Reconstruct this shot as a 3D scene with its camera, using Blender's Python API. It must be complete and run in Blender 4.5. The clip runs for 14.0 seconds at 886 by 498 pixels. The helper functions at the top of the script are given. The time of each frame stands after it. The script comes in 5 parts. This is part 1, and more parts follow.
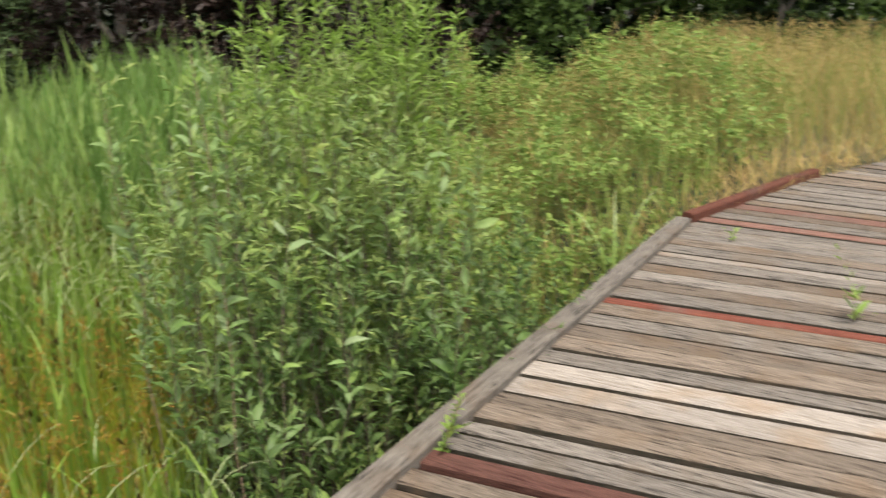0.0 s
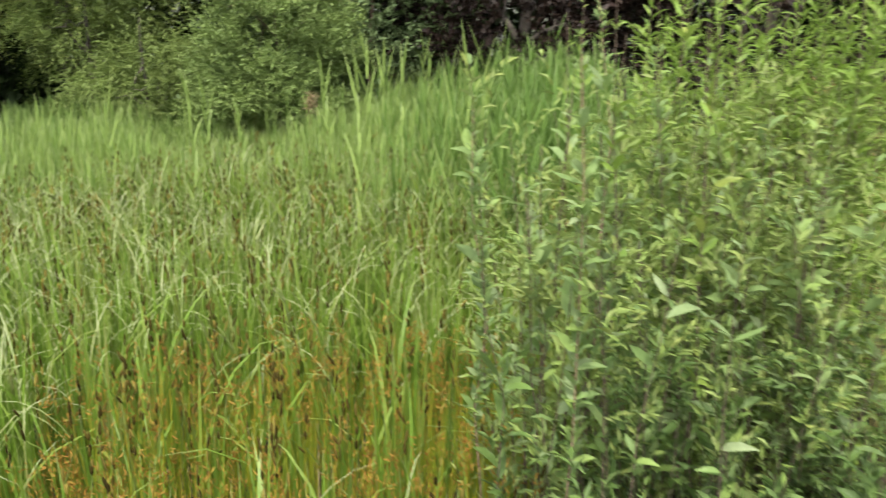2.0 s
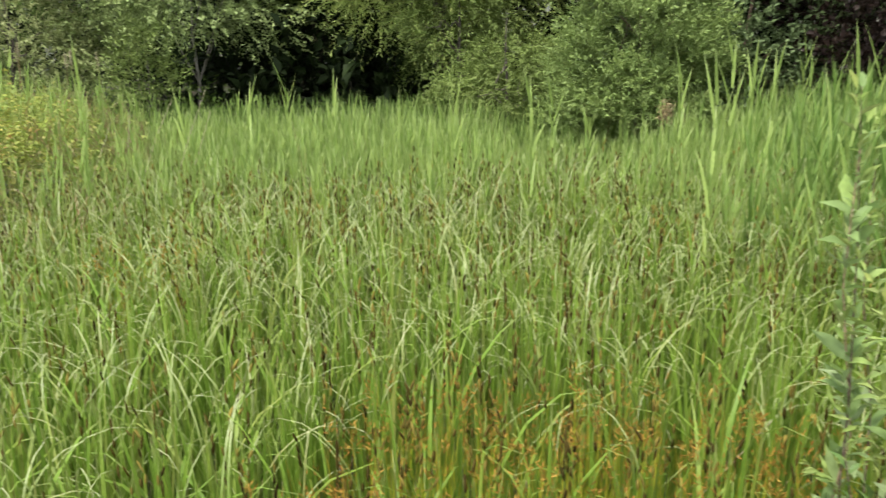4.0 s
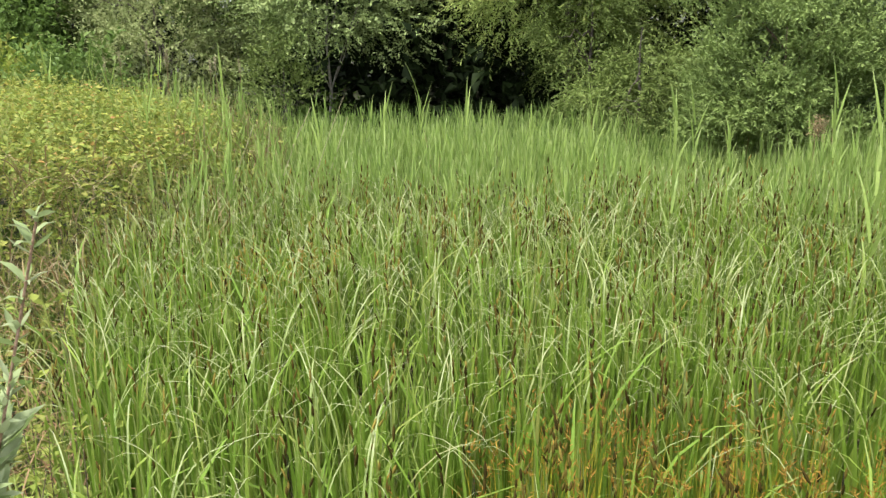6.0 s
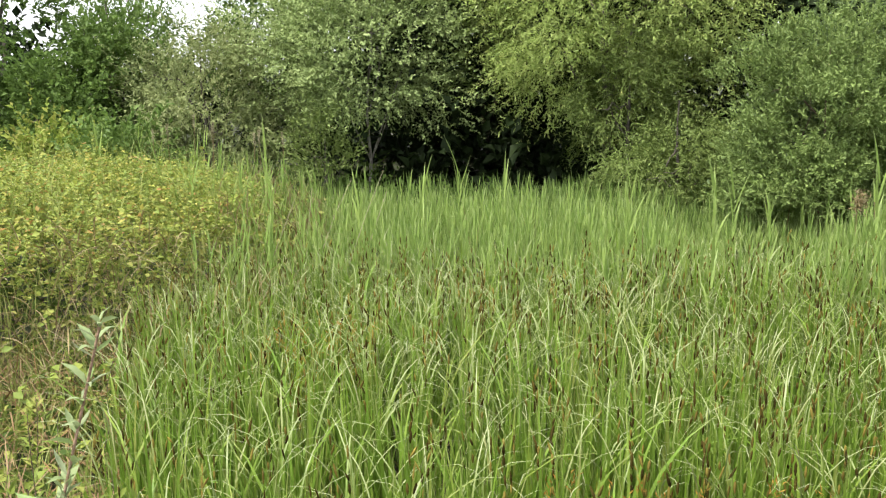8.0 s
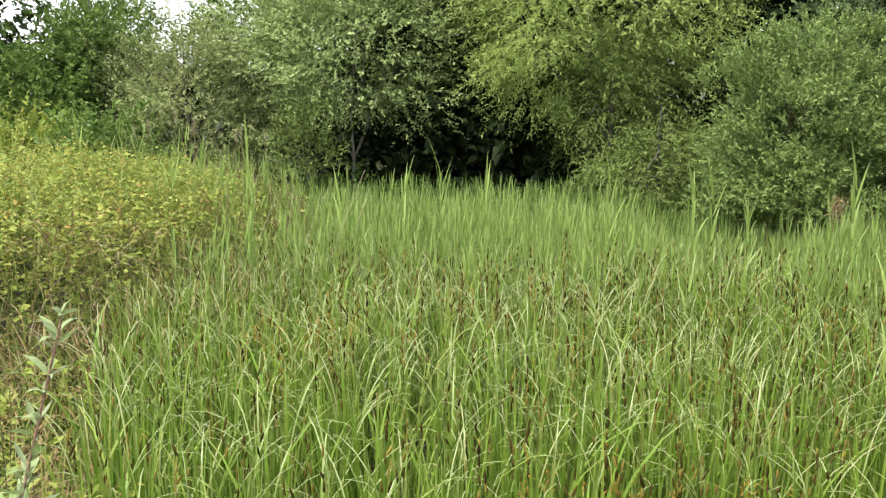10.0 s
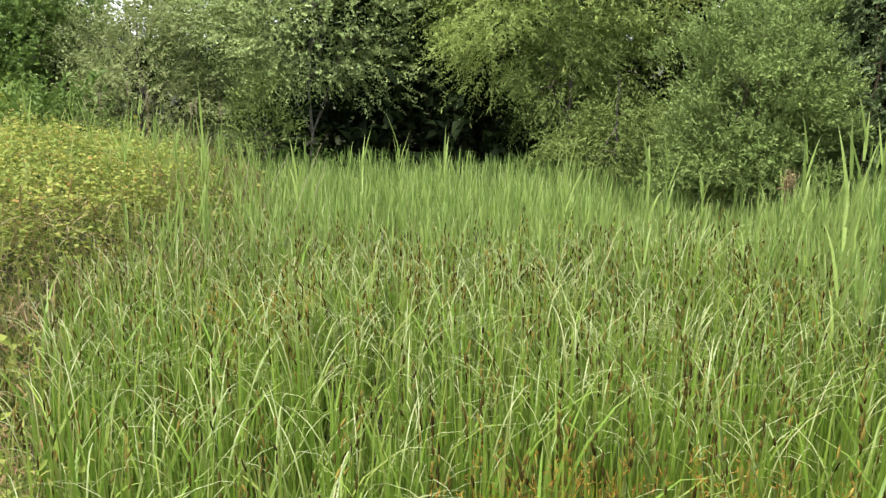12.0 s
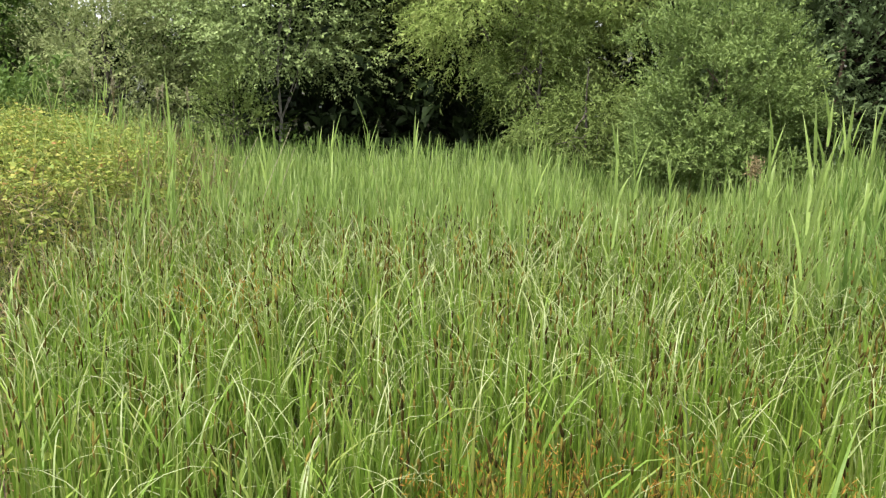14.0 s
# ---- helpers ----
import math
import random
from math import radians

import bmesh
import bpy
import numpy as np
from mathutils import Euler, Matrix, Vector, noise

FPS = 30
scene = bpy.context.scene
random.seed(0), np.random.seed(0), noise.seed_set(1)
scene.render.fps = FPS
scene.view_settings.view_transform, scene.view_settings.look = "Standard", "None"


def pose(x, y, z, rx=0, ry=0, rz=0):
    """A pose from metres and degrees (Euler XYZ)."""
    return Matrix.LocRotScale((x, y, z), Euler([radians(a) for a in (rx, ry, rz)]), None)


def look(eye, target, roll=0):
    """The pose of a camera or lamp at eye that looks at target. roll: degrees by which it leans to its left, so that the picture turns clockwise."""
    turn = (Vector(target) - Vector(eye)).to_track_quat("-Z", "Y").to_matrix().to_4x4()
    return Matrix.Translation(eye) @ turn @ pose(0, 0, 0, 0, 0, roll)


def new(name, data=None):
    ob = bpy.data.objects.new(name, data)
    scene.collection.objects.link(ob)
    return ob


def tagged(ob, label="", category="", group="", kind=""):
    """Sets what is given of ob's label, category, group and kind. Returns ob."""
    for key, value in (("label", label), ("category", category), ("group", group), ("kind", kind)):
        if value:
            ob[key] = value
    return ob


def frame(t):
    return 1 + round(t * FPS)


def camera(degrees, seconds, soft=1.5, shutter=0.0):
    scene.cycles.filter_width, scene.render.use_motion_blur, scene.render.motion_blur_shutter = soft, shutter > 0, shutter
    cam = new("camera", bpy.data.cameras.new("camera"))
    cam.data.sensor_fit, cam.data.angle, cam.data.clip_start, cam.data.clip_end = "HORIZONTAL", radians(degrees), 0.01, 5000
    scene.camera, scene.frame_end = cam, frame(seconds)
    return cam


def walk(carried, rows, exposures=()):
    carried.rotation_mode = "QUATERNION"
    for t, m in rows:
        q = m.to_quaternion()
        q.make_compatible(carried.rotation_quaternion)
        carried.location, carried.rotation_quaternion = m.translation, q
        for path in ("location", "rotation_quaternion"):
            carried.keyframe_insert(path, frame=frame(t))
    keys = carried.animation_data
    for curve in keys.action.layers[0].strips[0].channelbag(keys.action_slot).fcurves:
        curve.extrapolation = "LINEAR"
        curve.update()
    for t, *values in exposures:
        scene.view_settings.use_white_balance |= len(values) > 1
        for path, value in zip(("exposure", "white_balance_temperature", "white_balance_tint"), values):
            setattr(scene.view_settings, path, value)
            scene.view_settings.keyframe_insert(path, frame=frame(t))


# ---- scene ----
cam = camera(53.69, 14.0, soft=1.25, shutter=0.55)
PATH = [
    (0, look((-0.000, -0.000, 1.620), (1.618, 1.011, 1.020), -1.39)),
    (0.5, look((0.118, 0.120, 1.593), (1.584, 1.351, 1.014), -0.42)),
    (1, look((0.279, 0.243, 1.566), (1.531, 1.703, 1.017), 0.16)),
    (1.5, look((0.401, 0.347, 1.546), (1.562, 1.877, 0.989), -0.39)),
    (2, look((0.529, 0.543, 1.541), (1.579, 2.144, 0.962), 0.20)),
    (2.5, look((0.620, 0.734, 1.531), (1.518, 2.428, 0.960), -0.08)),
    (3, look((0.711, 0.833, 1.531), (1.449, 2.596, 0.940), -0.53)),
    (3.5, look((0.854, 0.975, 1.531), (1.312, 2.835, 0.955), 1.44)),
    (3.7, look((0.885, 1.010, 1.530), (1.277, 2.885, 0.954), 0.56)),
    (5.8, look((0.759, 1.161, 1.528), (0.835, 3.079, 0.967), -0.61)),
    (6, look((0.757, 1.166, 1.525), (0.816, 3.087, 0.971), -0.67)),
    (6.5, look((0.754, 1.168, 1.530), (0.772, 3.093, 0.987), -0.97)),
    (7, look((0.754, 1.170, 1.548), (0.734, 3.115, 1.082), -1.18)),
    (7.5, look((0.750, 1.151, 1.565), (0.728, 3.107, 1.149), -1.09)),
    (8, look((0.750, 1.150, 1.567), (0.727, 3.109, 1.164), -0.78)),
    (10.5, look((0.772, 1.141, 1.563), (0.804, 3.100, 1.161), 0.63)),
    (11, look((0.777, 1.139, 1.558), (0.832, 3.094, 1.141), 0.68)),
    (11.5, look((0.790, 1.148, 1.548), (0.864, 3.099, 1.114), 0.35)),
    (12, look((0.799, 1.150, 1.542), (0.904, 3.095, 1.088), 0.68)),
    (12.5, look((0.803, 1.146, 1.540), (0.932, 3.086, 1.073), 0.77)),
    (13, look((0.803, 1.141, 1.539), (0.950, 3.078, 1.062), 0.89)),
    (13.5, look((0.805, 1.139, 1.537), (0.968, 3.073, 1.054), 0.95)),
    (14, look((0.804, 1.141, 1.535), (0.976, 3.075, 1.052), 1.01)),
]
walk(cam, PATH, [(0, 0.9), (0.5, 0.86), (1.0, 1.04), (1.5, 1.13), (2.5, 1.2), (14, 1.2)])

# ---- light: a bright overcast sky, with a broad soft sun behind thin cloud ----
SUN_ELEVATION, SUN_AZIMUTH = radians(66), radians(225)
world = bpy.data.worlds.new("overcast_sky")
scene.world = world
world.use_nodes = True
wn, wl = world.node_tree.nodes, world.node_tree.links
wn.clear()
sky = wn.new("ShaderNodeTexSky")
sky.sky_type, sky.sun_disc = "NISHITA", False
sky.sun_elevation, sky.sun_rotation = SUN_ELEVATION, SUN_AZIMUTH
sky.dust_density = 4.0
blue = wn.new("ShaderNodeBackground")
blue.inputs["Strength"].default_value = 0.06
cloud = wn.new("ShaderNodeBackground")
cloud.inputs["Color"].default_value = (0.95, 0.97, 1.0, 1)
cloud.inputs["Strength"].default_value = 0.74
both = wn.new("ShaderNodeAddShader")
wout = wn.new("ShaderNodeOutputWorld")
wl.new(sky.outputs["Color"], blue.inputs["Color"])
wl.new(blue.outputs[0], both.inputs[0])
wl.new(cloud.outputs[0], both.inputs[1])
wl.new(both.outputs[0], wout.inputs["Surface"])

sun_data = bpy.data.lights.new("sun", "SUN")
sun_data.energy, sun_data.angle, sun_data.color = 3.0, radians(12), (1.0, 0.96, 0.9)
sun = new("sun", sun_data)
sun_way = Vector((math.sin(SUN_AZIMUTH) * math.cos(SUN_ELEVATION), math.cos(SUN_AZIMUTH) * math.cos(SUN_ELEVATION), math.sin(SUN_ELEVATION)))
sun.matrix_world = look(sun_way * 50, (0, 0, 0))


# ---- materials ----
def ramp_node(nt, stops):
    node = nt.nodes.new("ShaderNodeValToRGB")
    el = node.color_ramp.elements
    while len(el) < len(stops):
        el.new(0.5)
    for e, (p, c) in zip(el, stops):
        e.position, e.color = p, (*c, 1)
    return node


def leaf_material(name, colours, tip=None, tip_from=0.75, through_light=0.35, rough=0.5, gloss=0.18, patch=0.9, patch_colour=None, single=False):
    """Foliage: a colour for every leaf or blade, drifting in patches over the stand, partly translucent."""
    m = bpy.data.materials.new(name)
    m.use_nodes = True
    nt = m.node_tree
    n, k = nt.nodes, nt.links
    n.clear()
    geo = n.new("ShaderNodeNewGeometry")
    stops = [(i / max(1, len(colours) - 1), c) for i, c in enumerate(colours)]
    cr = ramp_node(nt, stops)
    if single:
        info = n.new("ShaderNodeObjectInfo")
        k.new(info.outputs["Random"], cr.inputs[0])
    else:
        k.new(geo.outputs["Random Per Island"], cr.inputs[0])
    colour = cr.outputs[0]
    pos = n.new("ShaderNodeNewGeometry")
    big = n.new("ShaderNodeTexNoise")
    big.inputs["Scale"].default_value, big.inputs["Detail"].default_value = patch, 3
    k.new(pos.outputs["Position"], big.inputs["Vector"])
    mp = n.new("ShaderNodeMapRange")
    mp.inputs["From Min"].default_value, mp.inputs["From Max"].default_value = 0.35, 0.65
    k.new(big.outputs["Fac"], mp.inputs["Value"])
    mix = n.new("ShaderNodeMixRGB")
    mix.blend_type = "MIX"
    mean = [sum(c[i] for c in colours) / len(colours) for i in range(3)]
    mix.inputs["Color2"].default_value = (*(patch_colour or [v * 0.8 for v in mean]), 1)
    half = n.new("ShaderNodeMath")
    half.operation = "MULTIPLY"
    half.inputs[1].default_value = 0.55
    k.new(mp.outputs[0], half.inputs[0])
    k.new(half.outputs[0], mix.inputs["Fac"])
    k.new(colour, mix.inputs["Color1"])
    colour = mix.outputs[0]
    fine = n.new("ShaderNodeTexNoise")
    fine.inputs["Scale"].default_value = 60
    k.new(pos.outputs["Position"], fine.inputs["Vector"])
    fm = n.new("ShaderNodeMapRange")
    fm.inputs["To Min"].default_value, fm.inputs["To Max"].default_value = 0.78, 1.22
    k.new(fine.outputs["Fac"], fm.inputs["Value"])
    mul = n.new("ShaderNodeMixRGB")
    mul.blend_type, mul.inputs["Fac"].default_value = "MULTIPLY", 1
    k.new(colour, mul.inputs["Color1"])
    k.new(fm.outputs[0], mul.inputs["Color2"])
    colour = mul.outputs[0]
    if tip:
        at = n.new("ShaderNodeAttribute")
        at.attribute_name = "along"
        tr = n.new("ShaderNodeMapRange")
        tr.inputs["From Min"].default_value, tr.inputs["From Max"].default_value = tip_from, 1.0
        k.new(at.outputs["Fac"], tr.inputs["Value"])
        tm = n.new("ShaderNodeMixRGB")
        tm.inputs["Color2"].default_value = (*tip, 1)
        k.new(tr.outputs[0], tm.inputs["Fac"])
        k.new(colour, tm.inputs["Color1"])
        colour = tm.outputs[0]
    bsdf = n.new("ShaderNodeBsdfPrincipled")
    bsdf.inputs["Roughness"].default_value = rough
    bsdf.inputs["Specular IOR Level"].default_value = gloss
    k.new(colour, bsdf.inputs["Base Color"])
    out = n.new("ShaderNodeOutputMaterial")
    if through_light > 0:
        trans = n.new("ShaderNodeBsdfTranslucent")
        k.new(colour, trans.inputs["Color"])
        ms = n.new("ShaderNodeMixShader")
        ms.inputs[0].default_value = through_light
        k.new(bsdf.outputs[0], ms.inputs[1])
        k.new(trans.outputs[0], ms.inputs[2])
        k.new(ms.outputs[0], out.inputs["Surface"])
    else:
        k.new(bsdf.outputs[0], out.inputs["Surface"])
    return m


def wood_material(name, light, dark, knots=(0.12, 0.08, 0.05), rough=0.85, grain=30.0, wear=None, lengthwise=False):
    """Weathered sawn timber with the grain along local y, cracks, stains and a tone of its own for every board."""
    m = bpy.data.materials.new(name)
    m.use_nodes = True
    nt = m.node_tree
    n, k = nt.nodes, nt.links
    bsdf = n["Principled BSDF"]
    tc = n.new("ShaderNodeTexCoord")
    info = n.new("ShaderNodeObjectInfo")
    shift = n.new("ShaderNodeVectorMath")
    shift.operation = "MULTIPLY_ADD"
    cx = n.new("ShaderNodeCombineXYZ")
    for i in range(3):
        k.new(info.outputs["Random"], cx.inputs[i])
    k.new(cx.outputs[0], shift.inputs[0])
    shift.inputs[1].default_value = (37, 91, 53)
    k.new(tc.outputs["Object"], shift.inputs[2])
    mp = n.new("ShaderNodeMapping")
    mp.inputs["Scale"].default_value = (2.4, grain, grain) if lengthwise else (grain, 2.4, grain)
    k.new(shift.outputs[0], mp.inputs["Vector"])
    g = n.new("ShaderNodeTexNoise")
    g.inputs["Scale"].default_value, g.inputs["Detail"].default_value, g.inputs["Roughness"].default_value = 2.2, 8, 0.7
    k.new(mp.outputs[0], g.inputs["Vector"])
    cr = ramp_node(nt, [(0.36, dark), (0.47, [a * 0.65 + b * 0.35 for a, b in zip(light, dark)]), (0.66, light)])
    k.new(g.outputs["Fac"], cr.inputs[0])
    stain = n.new("ShaderNodeTexNoise")
    stain.inputs["Scale"].default_value, stain.inputs["Detail"].default_value = 3.5, 5
    k.new(shift.outputs[0], stain.inputs["Vector"])
    sr = n.new("ShaderNodeMapRange")
    sr.inputs["From Min"].default_value, sr.inputs["From Max"].default_value = 0.5, 0.72
    sr.inputs["To Max"].default_value = 0.75
    k.new(stain.outputs["Fac"], sr.inputs["Value"])
    sm = n.new("ShaderNodeMixRGB")
    sm.inputs["Color2"].default_value = (*(wear or knots), 1)
    k.new(sr.outputs[0], sm.inputs["Fac"])
    k.new(cr.outputs[0], sm.inputs["Color1"])
    thin = n.new("ShaderNodeMapping")
    thin.inputs["Scale"].default_value = (9, 150, 150) if lengthwise else (150, 9, 150)
    k.new(shift.outputs[0], thin.inputs["Vector"])
    fibre = n.new("ShaderNodeTexNoise")
    fibre.inputs["Scale"].default_value, fibre.inputs["Detail"].default_value, fibre.inputs["Roughness"].default_value = 1.6, 4, 0.65
    k.new(thin.outputs[0], fibre.inputs["Vector"])
    fr = n.new("ShaderNodeMapRange")
    fr.inputs["From Min"].default_value, fr.inputs["From Max"].default_value = 0.3, 0.7
    fr.inputs["To Min"].default_value, fr.inputs["To Max"].default_value = 0.62, 1.36
    k.new(fibre.outputs["Fac"], fr.inputs["Value"])
    fmul = n.new("ShaderNodeMixRGB")
    fmul.blend_type, fmul.inputs["Fac"].default_value = "MULTIPLY", 1
    k.new(sm.outputs[0], fmul.inputs["Color1"])
    k.new(fr.outputs[0], fmul.inputs["Color2"])
    tone = n.new("ShaderNodeMapRange")
    tone.inputs["To Min"].default_value, tone.inputs["To Max"].default_value = 0.74, 1.1
    k.new(info.outputs["Random"], tone.inputs["Value"])
    tmul = n.new("ShaderNodeMixRGB")
    tmul.blend_type, tmul.inputs["Fac"].default_value = "MULTIPLY", 1
    k.new(fmul.outputs[0], tmul.inputs["Color1"])
    k.new(tone.outputs[0], tmul.inputs["Color2"])
    k.new(tmul.outputs[0], bsdf.inputs["Base Color"])
    bsdf.inputs["Roughness"].default_value = rough
    bsdf.inputs["Specular IOR Level"].default_value = 0.12
    bump = n.new("ShaderNodeBump")
    bump.inputs["Strength"].default_value, bump.inputs["Distance"].default_value = 0.7, 0.006
    k.new(g.outputs["Fac"], bump.inputs["Height"])
    k.new(bump.outputs[0], bsdf.inputs["Normal"])
    return m


def earth_material(name, stops, scale=3.0):
    m = bpy.data.materials.new(name)
    m.use_nodes = True
    nt = m.node_tree
    n, k = nt.nodes, nt.links
    bsdf = n["Principled BSDF"]
    geo = n.new("ShaderNodeNewGeometry")
    a = n.new("ShaderNodeTexNoise")
    a.inputs["Scale"].default_value, a.inputs["Detail"].default_value, a.inputs["Roughness"].default_value = scale, 9, 0.7
    k.new(geo.outputs["Position"], a.inputs["Vector"])
    cr = ramp_node(nt, stops)
    k.new(a.outputs["Fac"], cr.inputs[0])
    k.new(cr.outputs[0], bsdf.inputs["Base Color"])
    bsdf.inputs["Roughness"].default_value = 0.95
    b = n.new("ShaderNodeTexNoise")
    b.inputs["Scale"].default_value, b.inputs["Detail"].default_value = 40, 6
    k.new(geo.outputs["Position"], b.inputs["Vector"])
    bump = n.new("ShaderNodeBump")
    bump.inputs["Strength"].default_value, bump.inputs["Distance"].default_value = 0.8, 0.03
    k.new(b.outputs["Fac"], bump.inputs["Height"])
    k.new(bump.outputs[0], bsdf.inputs["Normal"])
    return m


EARTH = earth_material("marsh_earth", [(0.32, (0.018, 0.013, 0.007)), (0.44, (0.036, 0.027, 0.014)), (0.52, (0.024, 0.033, 0.010)), (0.68, (0.036, 0.052, 0.014))])
BARK = earth_material("bark", [(0.3, (0.037, 0.031, 0.025)), (0.6, (0.105, 0.087, 0.068))], 9)
PALE_BARK = earth_material("pale_bark", [(0.35, (0.099, 0.087, 0.068)), (0.6, (0.236, 0.217, 0.186))], 9)
RED_STEM = earth_material("red_stem_bark", [(0.3, (0.19, 0.115, 0.070)), (0.6, (0.29, 0.195, 0.125))], 14)
TWIG = earth_material("twig_bark", [(0.3, (0.062, 0.043, 0.028)), (0.6, (0.124, 0.087, 0.056))], 14)
SEDGE = leaf_material("sedge_blade", [(0.099, 0.165, 0.021), (0.132, 0.225, 0.028), (0.173, 0.278, 0.034), (0.113, 0.197, 0.023), (0.229, 0.301, 0.051), (0.146, 0.248, 0.030), (0.270, 0.278, 0.074)],
                      tip=(0.278, 0.302, 0.111), tip_from=0.85, through_light=0.32, rough=0.42, gloss=0.22, patch=0.6, patch_colour=(0.132, 0.212, 0.027))
# the pale tip colour paints the sky's sheen on the bent ends
SEDGE_SHEEN = leaf_material("sedge_bent_blade", [(0.125, 0.205, 0.031), (0.168, 0.250, 0.044), (0.205, 0.275, 0.068), (0.250, 0.258, 0.083)], tip=(0.330, 0.345, 0.190), tip_from=0.63, rough=0.42, gloss=0.25, through_light=0.25)
LITTER = leaf_material("dead_stem_litter", [(0.255, 0.164, 0.080), (0.204, 0.111, 0.052), (0.289, 0.213, 0.120), (0.128, 0.078, 0.040)], through_light=0.1, rough=0.8, gloss=0.06)
STRAW = leaf_material("dead_straw", [(0.258, 0.191, 0.086), (0.322, 0.257, 0.137), (0.141, 0.092, 0.046), (0.355, 0.308, 0.183)], through_light=0.15, rough=0.7, gloss=0.09)
SEED = leaf_material("sedge_spike", [(0.022, 0.017, 0.005), (0.036, 0.027, 0.007), (0.270, 0.215, 0.048), (0.026, 0.020, 0.006), (0.090, 0.068, 0.014), (0.016, 0.012, 0.004), (0.290, 0.230, 0.052), (0.040, 0.029, 0.008)], through_light=0.0, rough=0.9, gloss=0.02, patch_colour=(0.060, 0.045, 0.013))
RUSH = leaf_material("rush_stem", [(0.217, 0.308, 0.025), (0.301, 0.367, 0.025), (0.332, 0.323, 0.032), (0.180, 0.308, 0.032)], tip=(0.353, 0.262, 0.034), tip_from=0.6, rough=0.45)
RUSH_HEAD = leaf_material("rush_head", [(0.330, 0.170, 0.034), (0.250, 0.120, 0.025), (0.360, 0.225, 0.050), (0.300, 0.200, 0.040)], through_light=0.2, rough=0.7, gloss=0.05)
REED = leaf_material("reed_leaf", [(0.178, 0.272, 0.064), (0.235, 0.334, 0.080), (0.291, 0.379, 0.101), (0.146, 0.225, 0.054)], tip=(0.353, 0.428, 0.164), tip_from=0.6,
                     rough=0.4, gloss=0.16, through_light=0.42, patch_colour=(0.161, 0.246, 0.054))
REED_TALL = leaf_material("reed_leaf_tall_stand", [(0.109, 0.192, 0.039), (0.145, 0.237, 0.049), (0.179, 0.267, 0.063), (0.089, 0.158, 0.033)], tip=(0.218, 0.302, 0.102), tip_from=0.6,
                     rough=0.4, gloss=0.16, through_light=0.42, patch_colour=(0.099, 0.174, 0.033))
REED_BLUE = leaf_material("reed_leaf_dark_stand", [(0.097, 0.158, 0.040), (0.129, 0.197, 0.046), (0.161, 0.236, 0.058)], rough=0.4, gloss=0.16)
WILLOW_LEAF = leaf_material("sallow_leaf", [(0.090, 0.138, 0.035), (0.129, 0.191, 0.046), (0.174, 0.250, 0.051), (0.129, 0.177, 0.074), (0.213, 0.296, 0.068), (0.245, 0.289, 0.125), (0.149, 0.217, 0.051)], rough=0.42, gloss=0.16,
                            through_light=0.3, patch=3.0)
WILLOW_BIG = leaf_material("sallow_leaf_broad", [(0.152, 0.234, 0.072), (0.204, 0.304, 0.093), (0.270, 0.381, 0.085), (0.251, 0.319, 0.152), (0.174, 0.273, 0.077), (0.309, 0.367, 0.193)], rough=0.5, gloss=0.18, through_light=0.42, patch=3.0)
WILLOW_ONE = leaf_material("sallow_leaf_broad_single", [(0.152, 0.234, 0.072), (0.204, 0.304, 0.093), (0.270, 0.381, 0.085), (0.251, 0.319, 0.152), (0.174, 0.273, 0.077), (0.309, 0.367, 0.193)], rough=0.5, gloss=0.18, through_light=0.42, patch=3.0, single=True)
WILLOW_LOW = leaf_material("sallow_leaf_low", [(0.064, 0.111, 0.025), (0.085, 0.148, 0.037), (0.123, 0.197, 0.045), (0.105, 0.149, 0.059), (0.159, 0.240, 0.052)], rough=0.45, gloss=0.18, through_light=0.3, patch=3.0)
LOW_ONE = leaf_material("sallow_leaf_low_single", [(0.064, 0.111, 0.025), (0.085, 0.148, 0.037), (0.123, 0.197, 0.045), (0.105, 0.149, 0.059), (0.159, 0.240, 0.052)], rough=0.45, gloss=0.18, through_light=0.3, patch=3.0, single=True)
WILLOW_TIP = leaf_material("sallow_shoot_tip", [(0.185, 0.262, 0.062), (0.235, 0.318, 0.080), (0.290, 0.338, 0.125), (0.160, 0.236, 0.054), (0.310, 0.348, 0.095)], rough=0.55, gloss=0.14, through_light=0.35, patch=3.0)
WILLOW_PALE = leaf_material("sallow_leaf_silvery", [(0.181, 0.236, 0.104), (0.219, 0.263, 0.137), (0.155, 0.236, 0.068)], rough=0.6, gloss=0.14)
SHOOT_LEAF = leaf_material("shoot_leaf", [(0.129, 0.217, 0.035), (0.181, 0.283, 0.046), (0.232, 0.322, 0.063), (0.155, 0.224, 0.068), (0.290, 0.329, 0.058)], rough=0.42, gloss=0.20, patch=3.0, single=True)
SAPLING_LEAF = leaf_material("sapling_leaf", [(0.212, 0.289, 0.098), (0.289, 0.356, 0.162), (0.335, 0.379, 0.220), (0.189, 0.279, 0.076)], rough=0.5, gloss=0.18, patch=3.0, single=True)
OSIER_LEAF = leaf_material("osier_leaf", [(0.150, 0.240, 0.038), (0.195, 0.300, 0.050), (0.245, 0.325, 0.068)], rough=0.4, gloss=0.16, patch=2.5)
BRAMBLE = leaf_material("bramble_leaf", [(0.182, 0.245, 0.049), (0.277, 0.326, 0.063), (0.377, 0.363, 0.082), (0.109, 0.163, 0.036), (0.319, 0.350, 0.078), (0.145, 0.206, 0.040), (0.242, 0.301, 0.058), (0.420, 0.358, 0.085), (0.200, 0.264, 0.052), (0.430, 0.215, 0.085)], rough=0.5,
                        patch=1.2, patch_colour=(0.165, 0.226, 0.043))
